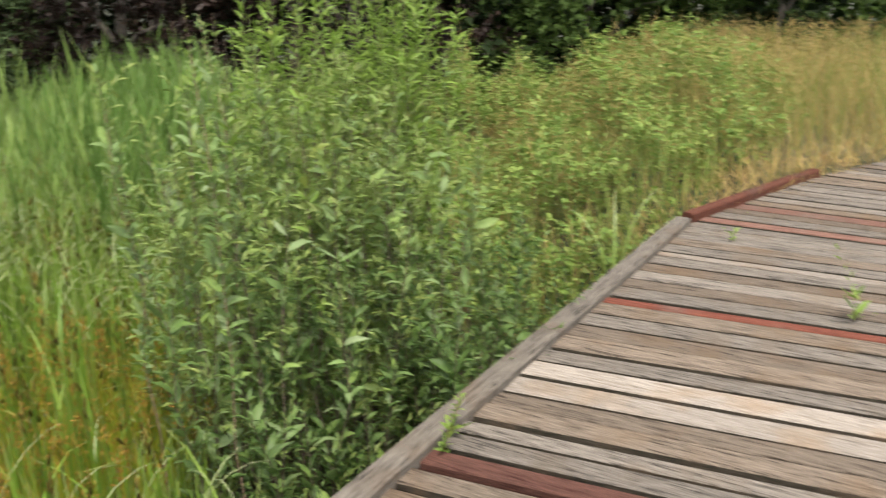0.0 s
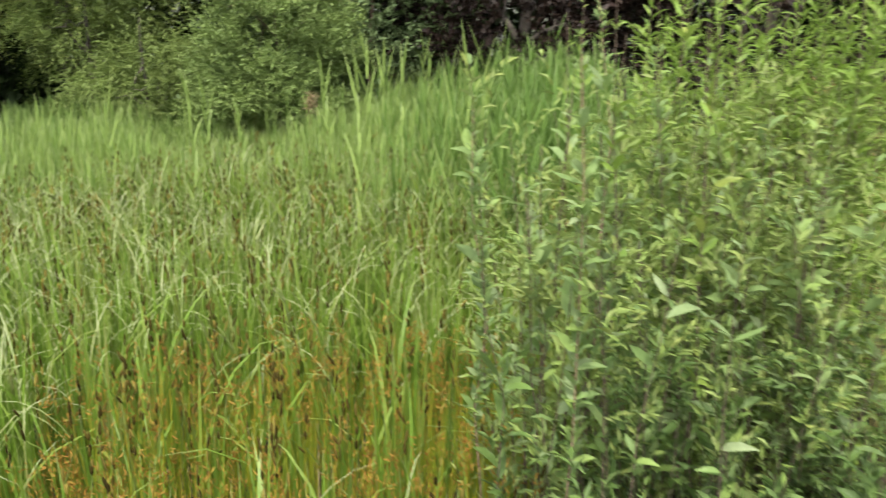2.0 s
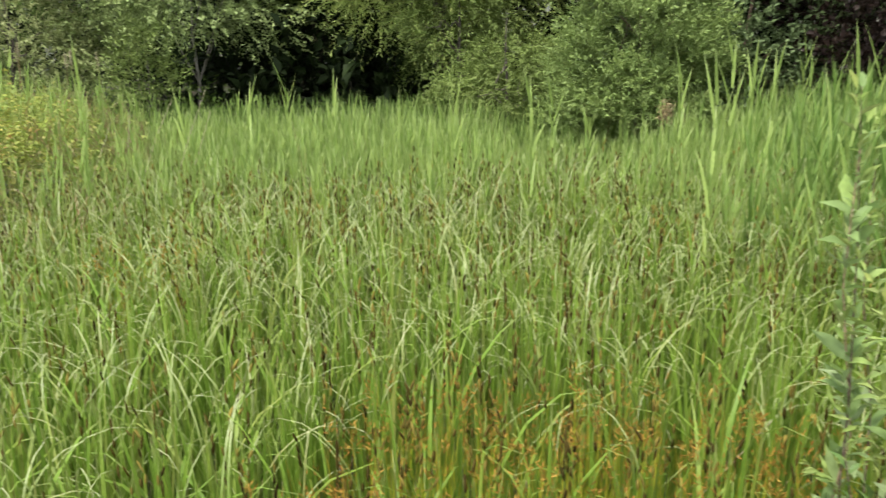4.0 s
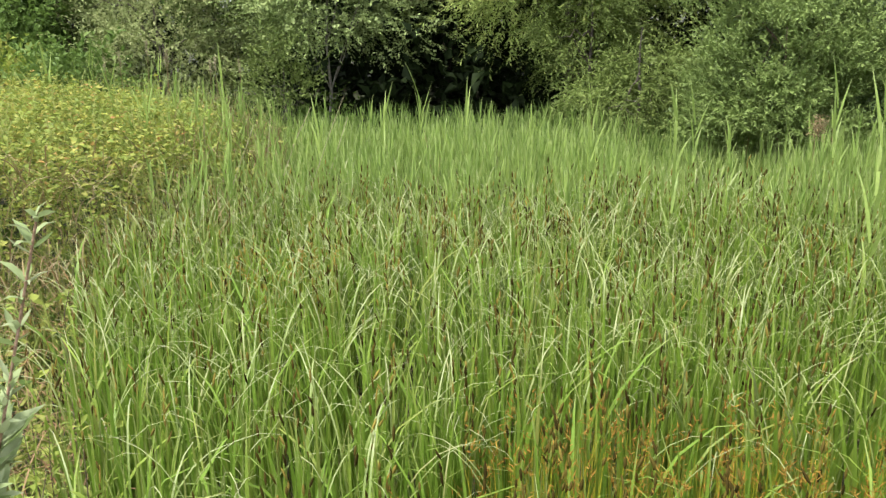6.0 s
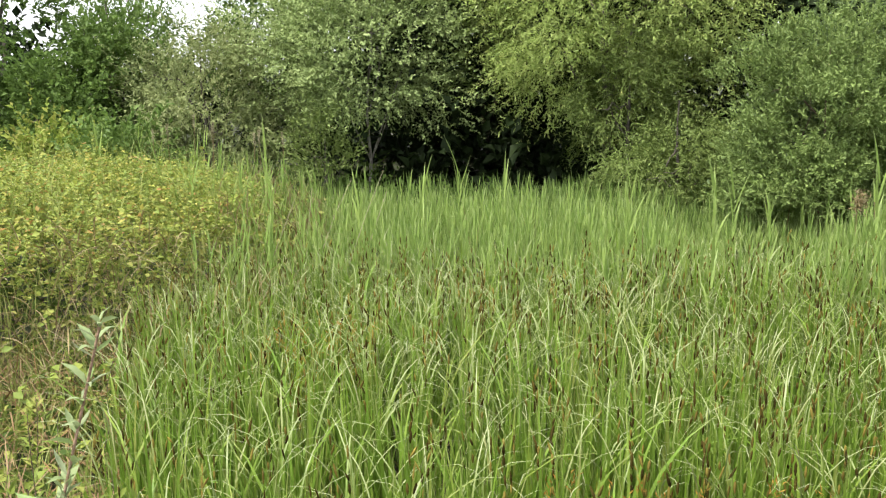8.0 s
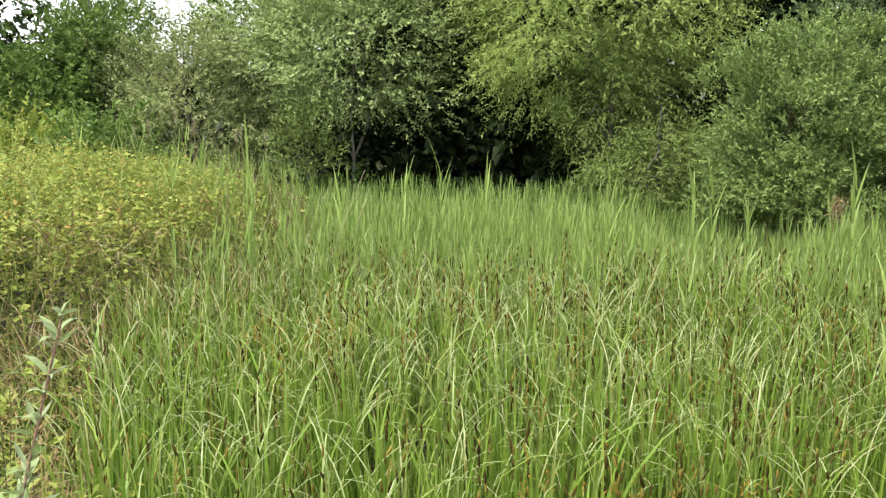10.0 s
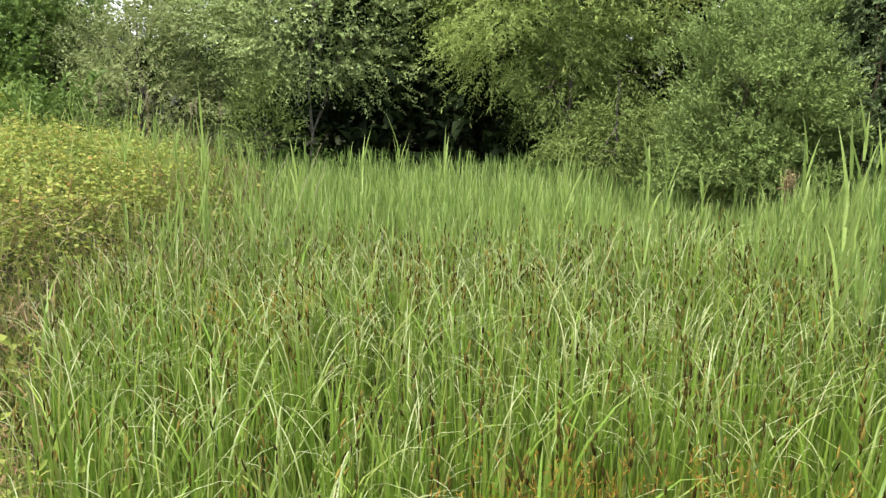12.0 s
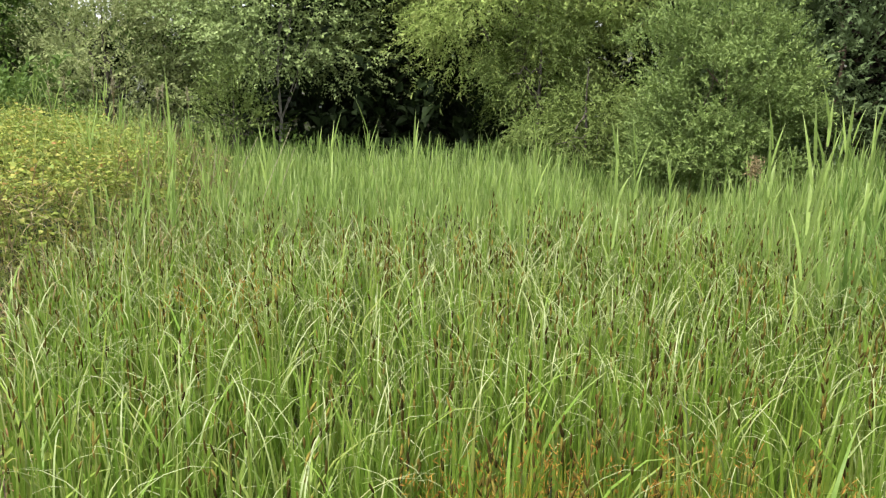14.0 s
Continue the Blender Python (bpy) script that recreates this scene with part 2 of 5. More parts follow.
BRAMBLE_GREEN = leaf_material("bramble_leaf_green", [(0.125, 0.191, 0.030), (0.202, 0.270, 0.043), (0.279, 0.326, 0.063), (0.348, 0.326, 0.093)], rough=0.5, patch=1.2)
BANK_BRAMBLE = leaf_material("bank_bramble_leaf", [(0.082, 0.150, 0.029), (0.145, 0.230, 0.042), (0.213, 0.299, 0.060), (0.275, 0.338, 0.080), (0.112, 0.183, 0.034), (0.290, 0.310, 0.085)], rough=0.5, patch=1.4, patch_colour=(0.154, 0.221, 0.050))
PALE_CANE = leaf_material("bleached_cane", [(0.29, 0.262, 0.16), (0.235, 0.21, 0.125)], through_light=0.0, rough=0.6, gloss=0.14)
HAY = leaf_material("dry_grass", [(0.430, 0.292, 0.104), (0.500, 0.350, 0.136), (0.320, 0.245, 0.080), (0.520, 0.390, 0.176), (0.350, 0.190, 0.066)], rough=0.6, gloss=0.11, patch=1.0, patch_colour=(0.30, 0.25, 0.085))
WEED = leaf_material("bank_grass", [(0.155, 0.224, 0.040), (0.232, 0.283, 0.063), (0.296, 0.302, 0.104)], rough=0.5)
OAK = leaf_material("dark_tree_leaf", [(0.064, 0.105, 0.023), (0.090, 0.152, 0.031), (0.123, 0.191, 0.040)], rough=0.6, gloss=0.14, patch=0.8)
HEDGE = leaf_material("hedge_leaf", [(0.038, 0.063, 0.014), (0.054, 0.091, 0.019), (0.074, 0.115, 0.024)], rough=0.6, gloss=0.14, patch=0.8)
LIME = leaf_material("young_tree_leaf", [(0.084, 0.148, 0.031), (0.115, 0.184, 0.039), (0.150, 0.221, 0.050)], rough=0.45)
GREYW = leaf_material("grey_sallow_leaf", [(0.221, 0.276, 0.099), (0.290, 0.338, 0.133), (0.354, 0.377, 0.174), (0.157, 0.223, 0.062)], rough=0.55)
ALDER = leaf_material("alder_leaf", [(0.253, 0.329, 0.119), (0.318, 0.402, 0.149), (0.398, 0.479, 0.194), (0.196, 0.268, 0.094)], rough=0.5, gloss=0.2, patch=0.8, through_light=0.36)
GOLDW = leaf_material("crack_willow_leaf", [(0.272, 0.371, 0.098), (0.333, 0.431, 0.117), (0.405, 0.493, 0.150), (0.220, 0.309, 0.081), (0.385, 0.411, 0.126)], rough=0.45, patch=0.7)
BUSH = leaf_material("round_bush_leaf", [(0.141, 0.209, 0.056), (0.186, 0.259, 0.069), (0.240, 0.314, 0.096), (0.116, 0.174, 0.050)], rough=0.5, gloss=0.2, through_light=0.25, patch=1.6)
DUSKY = leaf_material("dusky_sallow_leaf", [(0.080, 0.118, 0.046), (0.105, 0.150, 0.058), (0.135, 0.185, 0.075)], rough=0.6, gloss=0.14, patch=0.9, through_light=0.2)
BOUGH = leaf_material("low_bough_leaf", [(0.120, 0.172, 0.042), (0.152, 0.208, 0.052), (0.196, 0.250, 0.068)], rough=0.5, patch=1.0, through_light=0.25)
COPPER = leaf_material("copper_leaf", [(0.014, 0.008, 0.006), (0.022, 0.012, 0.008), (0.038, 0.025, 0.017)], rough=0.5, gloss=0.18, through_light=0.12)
# near-black leaf colour that holds the darkness under the trees
WOOD_SHADE = leaf_material("wood_shade_leaf", [(0.011, 0.018, 0.007), (0.018, 0.030, 0.008)], rough=0.6, gloss=0.08, through_light=0.08)
GREY_WOOD = wood_material("weathered_grey_board", (0.194, 0.165, 0.134), (0.032, 0.026, 0.020), wear=(0.122, 0.090, 0.060))
BROWN_WOOD = wood_material("weathered_brown_board", (0.176, 0.136, 0.100), (0.034, 0.025, 0.017), wear=(0.124, 0.082, 0.050))
BEAM_WOOD = wood_material("weathered_edge_timber", (0.190, 0.162, 0.130), (0.034, 0.028, 0.022), lengthwise=True)
BEAM_RED = wood_material("red_edge_timber", (0.135, 0.050, 0.030), (0.065, 0.024, 0.016), wear=(0.097, 0.058, 0.044), lengthwise=True)
NEW_WOOD = wood_material("new_pale_board", (0.285, 0.244, 0.200), (0.150, 0.120, 0.092), wear=(0.220, 0.150, 0.092))
RED_WOOD = wood_material("red_stained_board", (0.142, 0.046, 0.028), (0.086, 0.027, 0.017), wear=(0.116, 0.068, 0.051))
DULL_RED_WOOD = wood_material("worn_red_board", (0.120, 0.056, 0.040), (0.050, 0.018, 0.013), wear=(0.130, 0.092, 0.070))
FADED_RED_WOOD = wood_material("faded_red_board", (0.165, 0.087, 0.063), (0.082, 0.041, 0.029), wear=(0.130, 0.097, 0.073))
# board sides coloured dark, which paints in the shade of the gaps
GAP_SHADE_SIDE = wood_material("gap_shade_board_side", (0.063, 0.051, 0.036), (0.024, 0.022, 0.015))
DARK_WOOD = wood_material("dark_bearer_timber", (0.058, 0.048, 0.039), (0.024, 0.020, 0.015))


# ---- mesh helpers ----
rng = np.random.default_rng(7)


def mesh_from(name, verts, faces, material, along=None):
    """A mesh from an array of corners and an array of faces, all with the same number of corners."""
    me = bpy.data.meshes.new(name)
    verts, faces = np.asarray(verts, np.float32), np.asarray(faces, np.int32)
    me.vertices.add(len(verts))
    me.vertices.foreach_set("co", verts.ravel())
    me.loops.add(faces.size)
    me.loops.foreach_set("vertex_index", faces.ravel())
    me.polygons.add(len(faces))
    me.polygons.foreach_set("loop_start", np.arange(len(faces), dtype=np.int32) * faces.shape[1])
    if along is not None:
        a = me.attributes.new("along", "FLOAT", "POINT")
        a.data.foreach_set("value", np.asarray(along, np.float32).ravel())
        me.polygons.foreach_set("use_smooth", np.ones(len(faces), bool))
    me.update(calc_edges=True)
    me.materials.append(material)
    return me


def place(name, me, parent=None, label="", category="", group="", kind=""):
    ob = new(name, me)
    if parent is not None:
        ob.parent = parent
    return tagged(ob, label, category, group, kind)


def part(name, bm, material, parent, label=""):
    me = bpy.data.meshes.new(name)
    bm.to_mesh(me)
    bm.free()
    me.materials.append(material)
    return place(name, me, parent, label)


def ground_height(x, y):
    """The marsh lies below the walk; its bank rises to the walk towards the far end and behind the camera."""
    x, y = np.asarray(x, float), np.asarray(y, float)
    east = np.clip((x - 3.2) / 4.0, 0, 1) * np.clip((4.6 + 0.25 * (x - 5) - y) / 3.0, 0, 1)
    south = np.clip((-1.0 - y) / 2.0, 0, 1)
    far = np.clip((y - 17.5) / 6.0, 0, 1) * 0.3
    rise = np.maximum(east, south)
    rise = rise * rise * (3 - 2 * rise)
    wave = 0.035 * np.sin(x * 1.7 + 0.4) * np.sin(y * 1.3) + 0.02 * np.sin(x * 4.1) * np.cos(y * 3.7)
    return -0.95 + 0.87 * rise + far * (1 - rise) + wave


def ribbons(base, length, azimuth, lean, bend, width, steps=5, power=1.6, twist=0.0, taper=2.5):
    """Grass blades: tapering strips that rise from base, lean by an angle and bend further towards the tip."""
    n = len(base)
    s = np.linspace(0, 1, steps + 1)
    theta = lean[:, None] + bend[:, None] * s[None, :] ** power
    mid = 0.5 * (theta[:, 1:] + theta[:, :-1])
    ds = (length / steps)[:, None]
    out = np.concatenate([np.zeros((n, 1)), np.cumsum(np.sin(mid) * ds, 1)], 1)
    up = np.concatenate([np.zeros((n, 1)), np.cumsum(np.cos(mid) * ds, 1)], 1)
    ca, sa = np.cos(azimuth)[:, None], np.sin(azimuth)[:, None]
    centre = np.stack([base[:, 0:1] + ca * out, base[:, 1:2] + sa * out, base[:, 2:3] + up], -1)
    turn = azimuth[:, None] + math.pi / 2 + twist * (rng.random(n) - 0.5)[:, None] * (0.4 + s[None, :])
    side = np.stack([np.cos(turn), np.sin(turn), np.zeros_like(turn)], -1)
    w = width[:, None] * np.clip(0.55 + 1.6 * s, 0, 1)[None, :] * np.maximum(1 - s ** taper, 0.03)[None, :] * 0.5
    left, right = centre - side * w[..., None], centre + side * w[..., None]
    verts = np.stack([left, right], 2).reshape(-1, 3)
    k = np.arange(steps)
    quad = np.stack([2 * k, 2 * k + 1, 2 * k + 3, 2 * k + 2], 1)
    faces = (np.arange(n) * 2 * (steps + 1))[:, None, None] + quad[None]
    return verts, faces.reshape(-1, 4), np.repeat(np.tile(s, (n, 1)).ravel(), 2), centre


def join(pieces):
    """Several (verts, faces, along) as one."""
    vs, fs, als, o = [], [], [], 0
    for v, f, a in pieces:
        vs.append(v)
        fs.append(f + o)
        als.append(a)
        o += len(v)
    return np.concatenate(vs), np.concatenate(fs), np.concatenate(als)


def unit(v):
    return v / np.maximum(np.linalg.norm(v, axis=-1, keepdims=True), 1e-9)


def leaves(base, way, normal, length, width, fold=0.25, curl=0.15):
    """Pointed leaves of two folded halves, from base along way."""
    side = unit(np.cross(way, normal))
    normal = np.cross(side, way)
    L, W = length[:, None], width[:, None]
    mid = base + way * L * 0.45 + normal * L * curl * 0.35
    tip = base + way * L - normal * L * curl * 0.4
    lift = normal * W * fold
    a, b = mid + side * W * 0.5 + lift, mid - side * W * 0.5 + lift
    verts = np.stack([base, a, tip, b], 1).reshape(-1, 3)
    i = np.arange(len(base))[:, None] * 4
    faces = np.concatenate([i + np.array([[0, 1, 2]]), i + np.array([[0, 2, 3]])], 1).reshape(-1, 3)
    return verts, faces


def leaves_fine(base, way, normal, length, width, fold=0.2, curl=0.2):
    """Leaves with a rounded outline and a bent midrib, for plants close by."""
    side = unit(np.cross(way, normal))
    normal = np.cross(side, way)
    rows = []
    for s, w, c in ((0.0, 0.04, 0.0), (0.3, 0.92, 0.09), (0.66, 0.86, 0.06), (1.0, 0.0, -0.16)):
        mid = base + way * (length * s)[:, None] + normal * (length * c * curl * 4)[:, None]
        wing = side * (width * w * 0.5)[:, None]
        lift = normal * (width * w * fold)[:, None]
        rows.append((mid, mid + wing + lift, mid - wing + lift))
    verts = np.stack([p for r in rows for p in r], 1).reshape(-1, 3)
    i = np.arange(len(base))[:, None] * 12
    quads = []
    for r in range(3):
        a, b = r * 3, r * 3 + 3
        quads += [[a, a + 1, b + 1, b], [a, b, b + 2, a + 2]]
    faces = (i[:, :, None] + np.array(quads)[None]).reshape(-1, 4)
    return verts, faces


def twig_leaves(base, way, length, per, leaf_len, leaf_wid, spread=0.9, hang=0.0, vary=0.35):
    """Where the leaves of many twigs sit: base, way, normal, length, width of each."""
    n = len(base)
    t = (np.arange(per)[None, :] + rng.random((n, per))) / per
    at = base[:, None] + way[:, None] * (length[:, None] * t)[..., None]
    at[..., 2] -= hang * (length[:, None] * t ** 2)
    r = rng.normal(size=(n, per, 3))
    lway = unit(way[:, None] * (1 - 0.4 * spread) + unit(r) * spread + np.array([0, 0, 0.1 - hang]))
    normal = unit(np.array([0, 0, 1.0]) + 0.5 * way[:, None] * np.array([1, 1, 0]) + 0.45 * rng.normal(size=(n, per, 3)))
    ll = leaf_len * (1 + vary * rng.normal(size=(n, per))).clip(0.4, 1.7)
    return at.reshape(-1, 3), lway.reshape(-1, 3), normal.reshape(-1, 3), ll.ravel(), (ll * leaf_wid / leaf_len).ravel()


def tube(points, radii, sides=6):
    """A tapering round limb along a line of points."""
    points = np.asarray(points, float)
    n = len(points)
    d = unit(np.gradient(points, axis=0))
    ref = np.where(np.abs(d[:, 2:3]) > 0.9, np.array([[1.0, 0, 0]]), np.array([[0, 0, 1.0]]))
    u = unit(np.cross(d, ref))
    v = np.cross(d, u)
    a = np.linspace(0, 2 * math.pi, sides, endpoint=False)
    ring = points[:, None] + np.asarray(radii)[:, None, None] * (u[:, None] * np.cos(a)[None, :, None] + v[:, None] * np.sin(a)[None, :, None])
    faces = []
    for i in range(n - 1):
        for j in range(sides):
            faces.append((i * sides + j, i * sides + (j + 1) % sides, (i + 1) * sides + (j + 1) % sides, (i + 1) * sides + j))
    return ring.reshape(-1, 3), np.array(faces)


def bowed(a, b, sag, steps=5, wobble=0.04):
    """Points from a to b, arched by sag metres."""
    a, b = np.asarray(a, float), np.asarray(b, float)
    s = np.linspace(0, 1, steps + 1)
    p = a[None] + (b - a)[None] * s[:, None]
    p[:, 2] += sag * np.sin(math.pi * s)
    p[1:-1] += wobble * rng.normal(size=(steps - 1, 3))
    return p


# ---- the ground: one sheet from the marsh to the horizon ----
def axis_lines(lo, hi, step, reach):
    inner = np.arange(lo, hi + step / 2, step)
    grow = []
    d, x = step, hi
    while x < reach:
        d *= 1.35
        x += d
        grow.append(x)
    back = [lo - (g - hi) for g in grow][::-1]
    return np.concatenate([back, inner, grow])


gx, gy = axis_lines(-8, 14, 0.25, 900), axis_lines(-4, 24, 0.25, 900)
mx, my = np.meshgrid(gx, gy)
gz = ground_height(mx, my)
nx, ny = len(gx), len(gy)
ii = np.arange(nx * ny).reshape(ny, nx)
place("ground", mesh_from("ground", np.stack([mx, my, gz], -1).reshape(-1, 3),
                          np.stack([ii[:-1, :-1], ii[:-1, 1:], ii[1:, 1:], ii[1:, :-1]], -1).reshape(-1, 4), EARTH),
      label="dark peaty marsh ground rising to a grassy bank", category="ground", kind="structure")


# ---- grasses of the marsh ----
def edge_line(x):
    """How far north the boardwalk reaches, at x."""
    return np.interp(x, (-3.0, 1.9, 5.65, 7.3, 8.3, 9.6), (1.42, 1.50, 1.56, 1.10, 0.64, -0.15))


def scatter(n, x0, x1, y0, y1, keep):
    """About n random places in a rectangle, those that keep() accepts."""
    x, y = rng.uniform(x0, x1, n), rng.uniform(y0, y1, n)
    ok = keep(x, y)
    x, y = x[ok], y[ok]
    return np.stack([x, y, ground_height(x, y)], 1)


def smooth_noise(x, y, f=1.0, seed=0.0):
    return (np.sin(x * 1.9 * f + seed) * np.cos(y * 2.3 * f + 1.3 * seed) + np.sin((x + y) * 1.1 * f + 2 * seed) + np.cos((x - 1.7 * y) * 1.6 * f)) / 3


def mound(x, y):
    """1 in the middle of the bramble mound by the pond, 0 at its foot."""
    r = np.hypot((x + 4.0) / 3.5, (y - 9.9) / 3.5)
    return np.clip(1 - r ** 2 + 0.08 * smooth_noise(x, y, 1.4), 0, 1)


def in_sedge(x, y):
    edge = 8.6 + 0.6 * smooth_noise(x, y, 0.8)
    west = x > 0.5 - 0.28 * y + 0.15 * smooth_noise(x, y, 2.1)
    shrub = (x > 1.9 + 0.5 * np.clip(y - 2.2, 0, 9)) & (y < 3.1)
    bank = (x > 5.2) & (y < 4.8)
    return west & (y < edge) & (y > 2.0) & ~shrub & ~bank & (mound(x, y) < 0.05)


def bearing(x, y):
    """The direction from the end of the walk, in radians from north."""
    return np.arctan2(x - 0.75, y - 1.0)


def in_reeds(x, y):
    b, r = bearing(x, y), np.hypot(x - 0.75, y - 1.0)
    near = 7.0 - 1.9 * np.clip((b - 0.38) / 0.25, 0, 1) + 0.5 * smooth_noise(x, y, 0.9, 1.0)
    return (r > near) & (y < 13.4) & (mound(x, y) < 0.05) & (x < 2.9 + 0.62 * y) & (x > -1.6 - 0.1 * (y - 8)) & (b < 0.95)


def in_rush(x, y):
    d = np.hypot((x - 1.7) / 1.05, (y - 3.45) / 0.95)
    e = np.hypot((x + 0.1) / 0.35, (y - 6.3) / 0.2)
    return (d + 0.25 * smooth_noise(x, y, 2.0) < 1) | (e < 1)


def clumped(p, grip=0.35, size=0.28):
    """Pulls places towards the middles of tussocks."""
    cell = np.round(p[:, :2] / size)
    jit = np.stack([np.sin(cell[:, 0] * 12.9 + cell[:, 1] * 78.2), np.sin(cell[:, 0] * 39.3 + cell[:, 1] * 11.1)], 1) * 0.35
    p[:, :2] += (((cell + jit) * size) - p[:, :2]) * grip
    return p


p = clumped(scatter(21500, -2.6, 6.0, 2.0, 9.6, in_sedge))
keep = rng.random(len(p)) < np.where(in_rush(p[:, 0], p[:, 1]), 0.4, 1.0)
p = p[keep]
n = len(p)
tall = 0.95 + 0.07 * smooth_noise(p[:, 0], p[:, 1], 1.2) + 0.12 * rng.normal(size=n)
bend = np.where(rng.random(n) < 0.16, rng.uniform(0.9, 2.3, n), rng.gamma(1.5, 0.12, n))
v, f, al, _ = ribbons(p, (tall + 0.12 * (bend > 1)).clip(0.45, 1.35), rng.uniform(0, 6.283, n), np.abs(rng.normal(0.035, 0.075, n)), bend, rng.uniform(0.012, 0.026, n), 7, 2.6, 1.2, 3.0)
place("sedge", mesh_from("sedge", v, f, SEDGE, al), label="dense green marsh sedge with arching blades", category="sedge", kind="stuff")

p = clumped(scatter(5400, -2.6, 5.6, 2.2, 9.4, in_sedge), 0.5)
p = p[rng.random(len(p)) < np.interp(p[:, 1], (3.2, 5.5), (0.45, 1.0))]
n = len(p)
p = p[~in_rush(p[:, 0], p[:, 1]) | (rng.random(n) < 0.12)]
n = len(p)
v, f, al, _ = ribbons(p, rng.uniform(0.95, 1.32, n), rng.uniform(0, 6.283, n), np.abs(rng.normal(0.06, 0.09, n)), rng.uniform(1.35, 2.6, n), rng.uniform(0.006, 0.0105, n), 14, 4.0, 0.6, 5.5)
place("bent_sedge", mesh_from("bent_sedge", v, f, SEDGE_SHEEN, al), label="shiny sedge blades, bent tips coloured pale as sky sheen", category="sedge", kind="stuff")

p = scatter(4000, -2.6, 5.4, 2.0, 8.6, in_sedge)
n = len(p)
v, f, al, _ = ribbons(p, rng.uniform(0.25, 0.6, n), rng.uniform(0, 6.283, n), rng.uniform(0.2, 1.1, n), rng.uniform(0, 1.2, n), rng.uniform(0.005, 0.011, n), 4, 1.2, 2.0)
place("dead_sedge", mesh_from("dead_sedge", v, f, STRAW, al), label="bleached dead straw low between the sedge", category="dead grass", kind="stuff")


def spikes(stems, lengths, azimuths, leans, count, size, gap):
    """Dark seed spikes, four-sided spindles that stand off the upper part of every stem."""
    n, rings = len(stems), np.array([[0.0, 0.35], [0.3, 1.0], [0.75, 0.9], [1.0, 0.12]])
    corner = np.arange(4) * math.pi / 2
    faces = np.array([[r * 4 + c, r * 4 + (c + 1) % 4, r * 4 + 4 + (c + 1) % 4, r * 4 + 4 + c] for r in range(3) for c in range(4)])
    pieces = []
    for c in range(count):
        h = lengths - c * gap - rng.uniform(0, 0.03, n)
        b = stems + np.stack([np.cos(azimuths) * np.sin(leans) * h, np.sin(azimuths) * np.sin(leans) * h, np.cos(leans) * h], 1)
        tilt, az = np.abs(rng.normal(0.16, 0.22, n)), rng.uniform(0, 6.283, n)
        way = np.stack([np.cos(az) * np.sin(tilt), np.sin(az) * np.sin(tilt), np.cos(tilt)], 1)
        u = unit(np.cross(way, np.array([0.3, 0.9, 0.1])))
        w = np.cross(way, u)
        long, thick = size * rng.uniform(0.65, 1.3, n), rng.uniform(0.004, 0.0064, n)
        ring = (b[:, None, None] + way[:, None, None] * (long[:, None] * rings[:, 0])[:, :, None, None]
                + (thick[:, None] * rings[:, 1])[:, :, None, None] * (u[:, None, None] * np.cos(corner)[:, None] + w[:, None, None] * np.sin(corner)[:, None]))
        pieces.append((ring.reshape(-1, 3), (np.arange(n)[:, None, None] * 16 + faces).reshape(-1, 4), np.tile(np.repeat(rings[:, 0], 4), n)))
    return join(pieces)


p = clumped(scatter(2300, -2.5, 5.4, 2.2, 9.4, in_sedge), 0.55, 0.3)
n = len(p)
ln, az, le = rng.uniform(0.88, 1.12, n), rng.uniform(0, 6.283, n), np.abs(rng.normal(0.03, 0.06, n))
v, f, al, _ = ribbons(p, ln + 0.03, az, le, np.zeros(n), np.full(n, 0.004), 2, 1.0, 0.0, 9)
place("sedge_stems", mesh_from("sedge_stems", v, f, SEDGE, al), label="thin upright flowering stems in the sedge", category="sedge", kind="stuff")
v, f, al = spikes(p, ln, az, le, 3, 0.050, 0.06)
place("sedge_seed_heads", mesh_from("sedge_seed_heads", v, f, SEED, al), label="dark brown seed spikes standing over the sedge", category="seed head", kind="stuff")

p = scatter(9000, -0.4, 3.4, 2.2, 7.0, in_rush)
n = len(p)
ln, az, le = rng.uniform(0.6, 1.0, n), rng.uniform(0, 6.283, n), np.abs(rng.normal(0.05, 0.1, n))
v, f, al, _ = ribbons(p, ln, az, le, rng.uniform(0, 0.25, n), rng.uniform(0.004, 0.007, n), 3, 1.5, 0.0, 6)
place("rushes", mesh_from("rushes", v, f, RUSH, al), label="yellow-green jointed rushes with thin stems", category="rush", kind="stuff")
q = rng.random(n) < 0.32
hp, hl, ha, hb = p[q], ln[q], az[q], le[q]
tops = hp + np.stack([np.cos(ha) * np.sin(hb) * hl, np.sin(ha) * np.sin(hb) * hl, np.cos(hb) * hl * 0.98], 1)
b = np.repeat(tops, 14, 0) + rng.normal(size=(len(tops) * 14, 3)) * np.array([0.010, 0.010, 0.04])
v, f = leaves(b, unit(rng.normal(size=b.shape) * np.array([0.6, 0.6, 0.5]) + np.array([0, 0, 0.8])), unit(rng.normal(size=b.shape)), rng.uniform(0.018, 0.042, len(b)), rng.uniform(0.003, 0.0055, len(b)))
place("rush_heads", mesh_from("rush_heads", v, f, RUSH_HEAD), label="rusty orange-brown flower clusters on the rushes", category="seed head", kind="stuff")


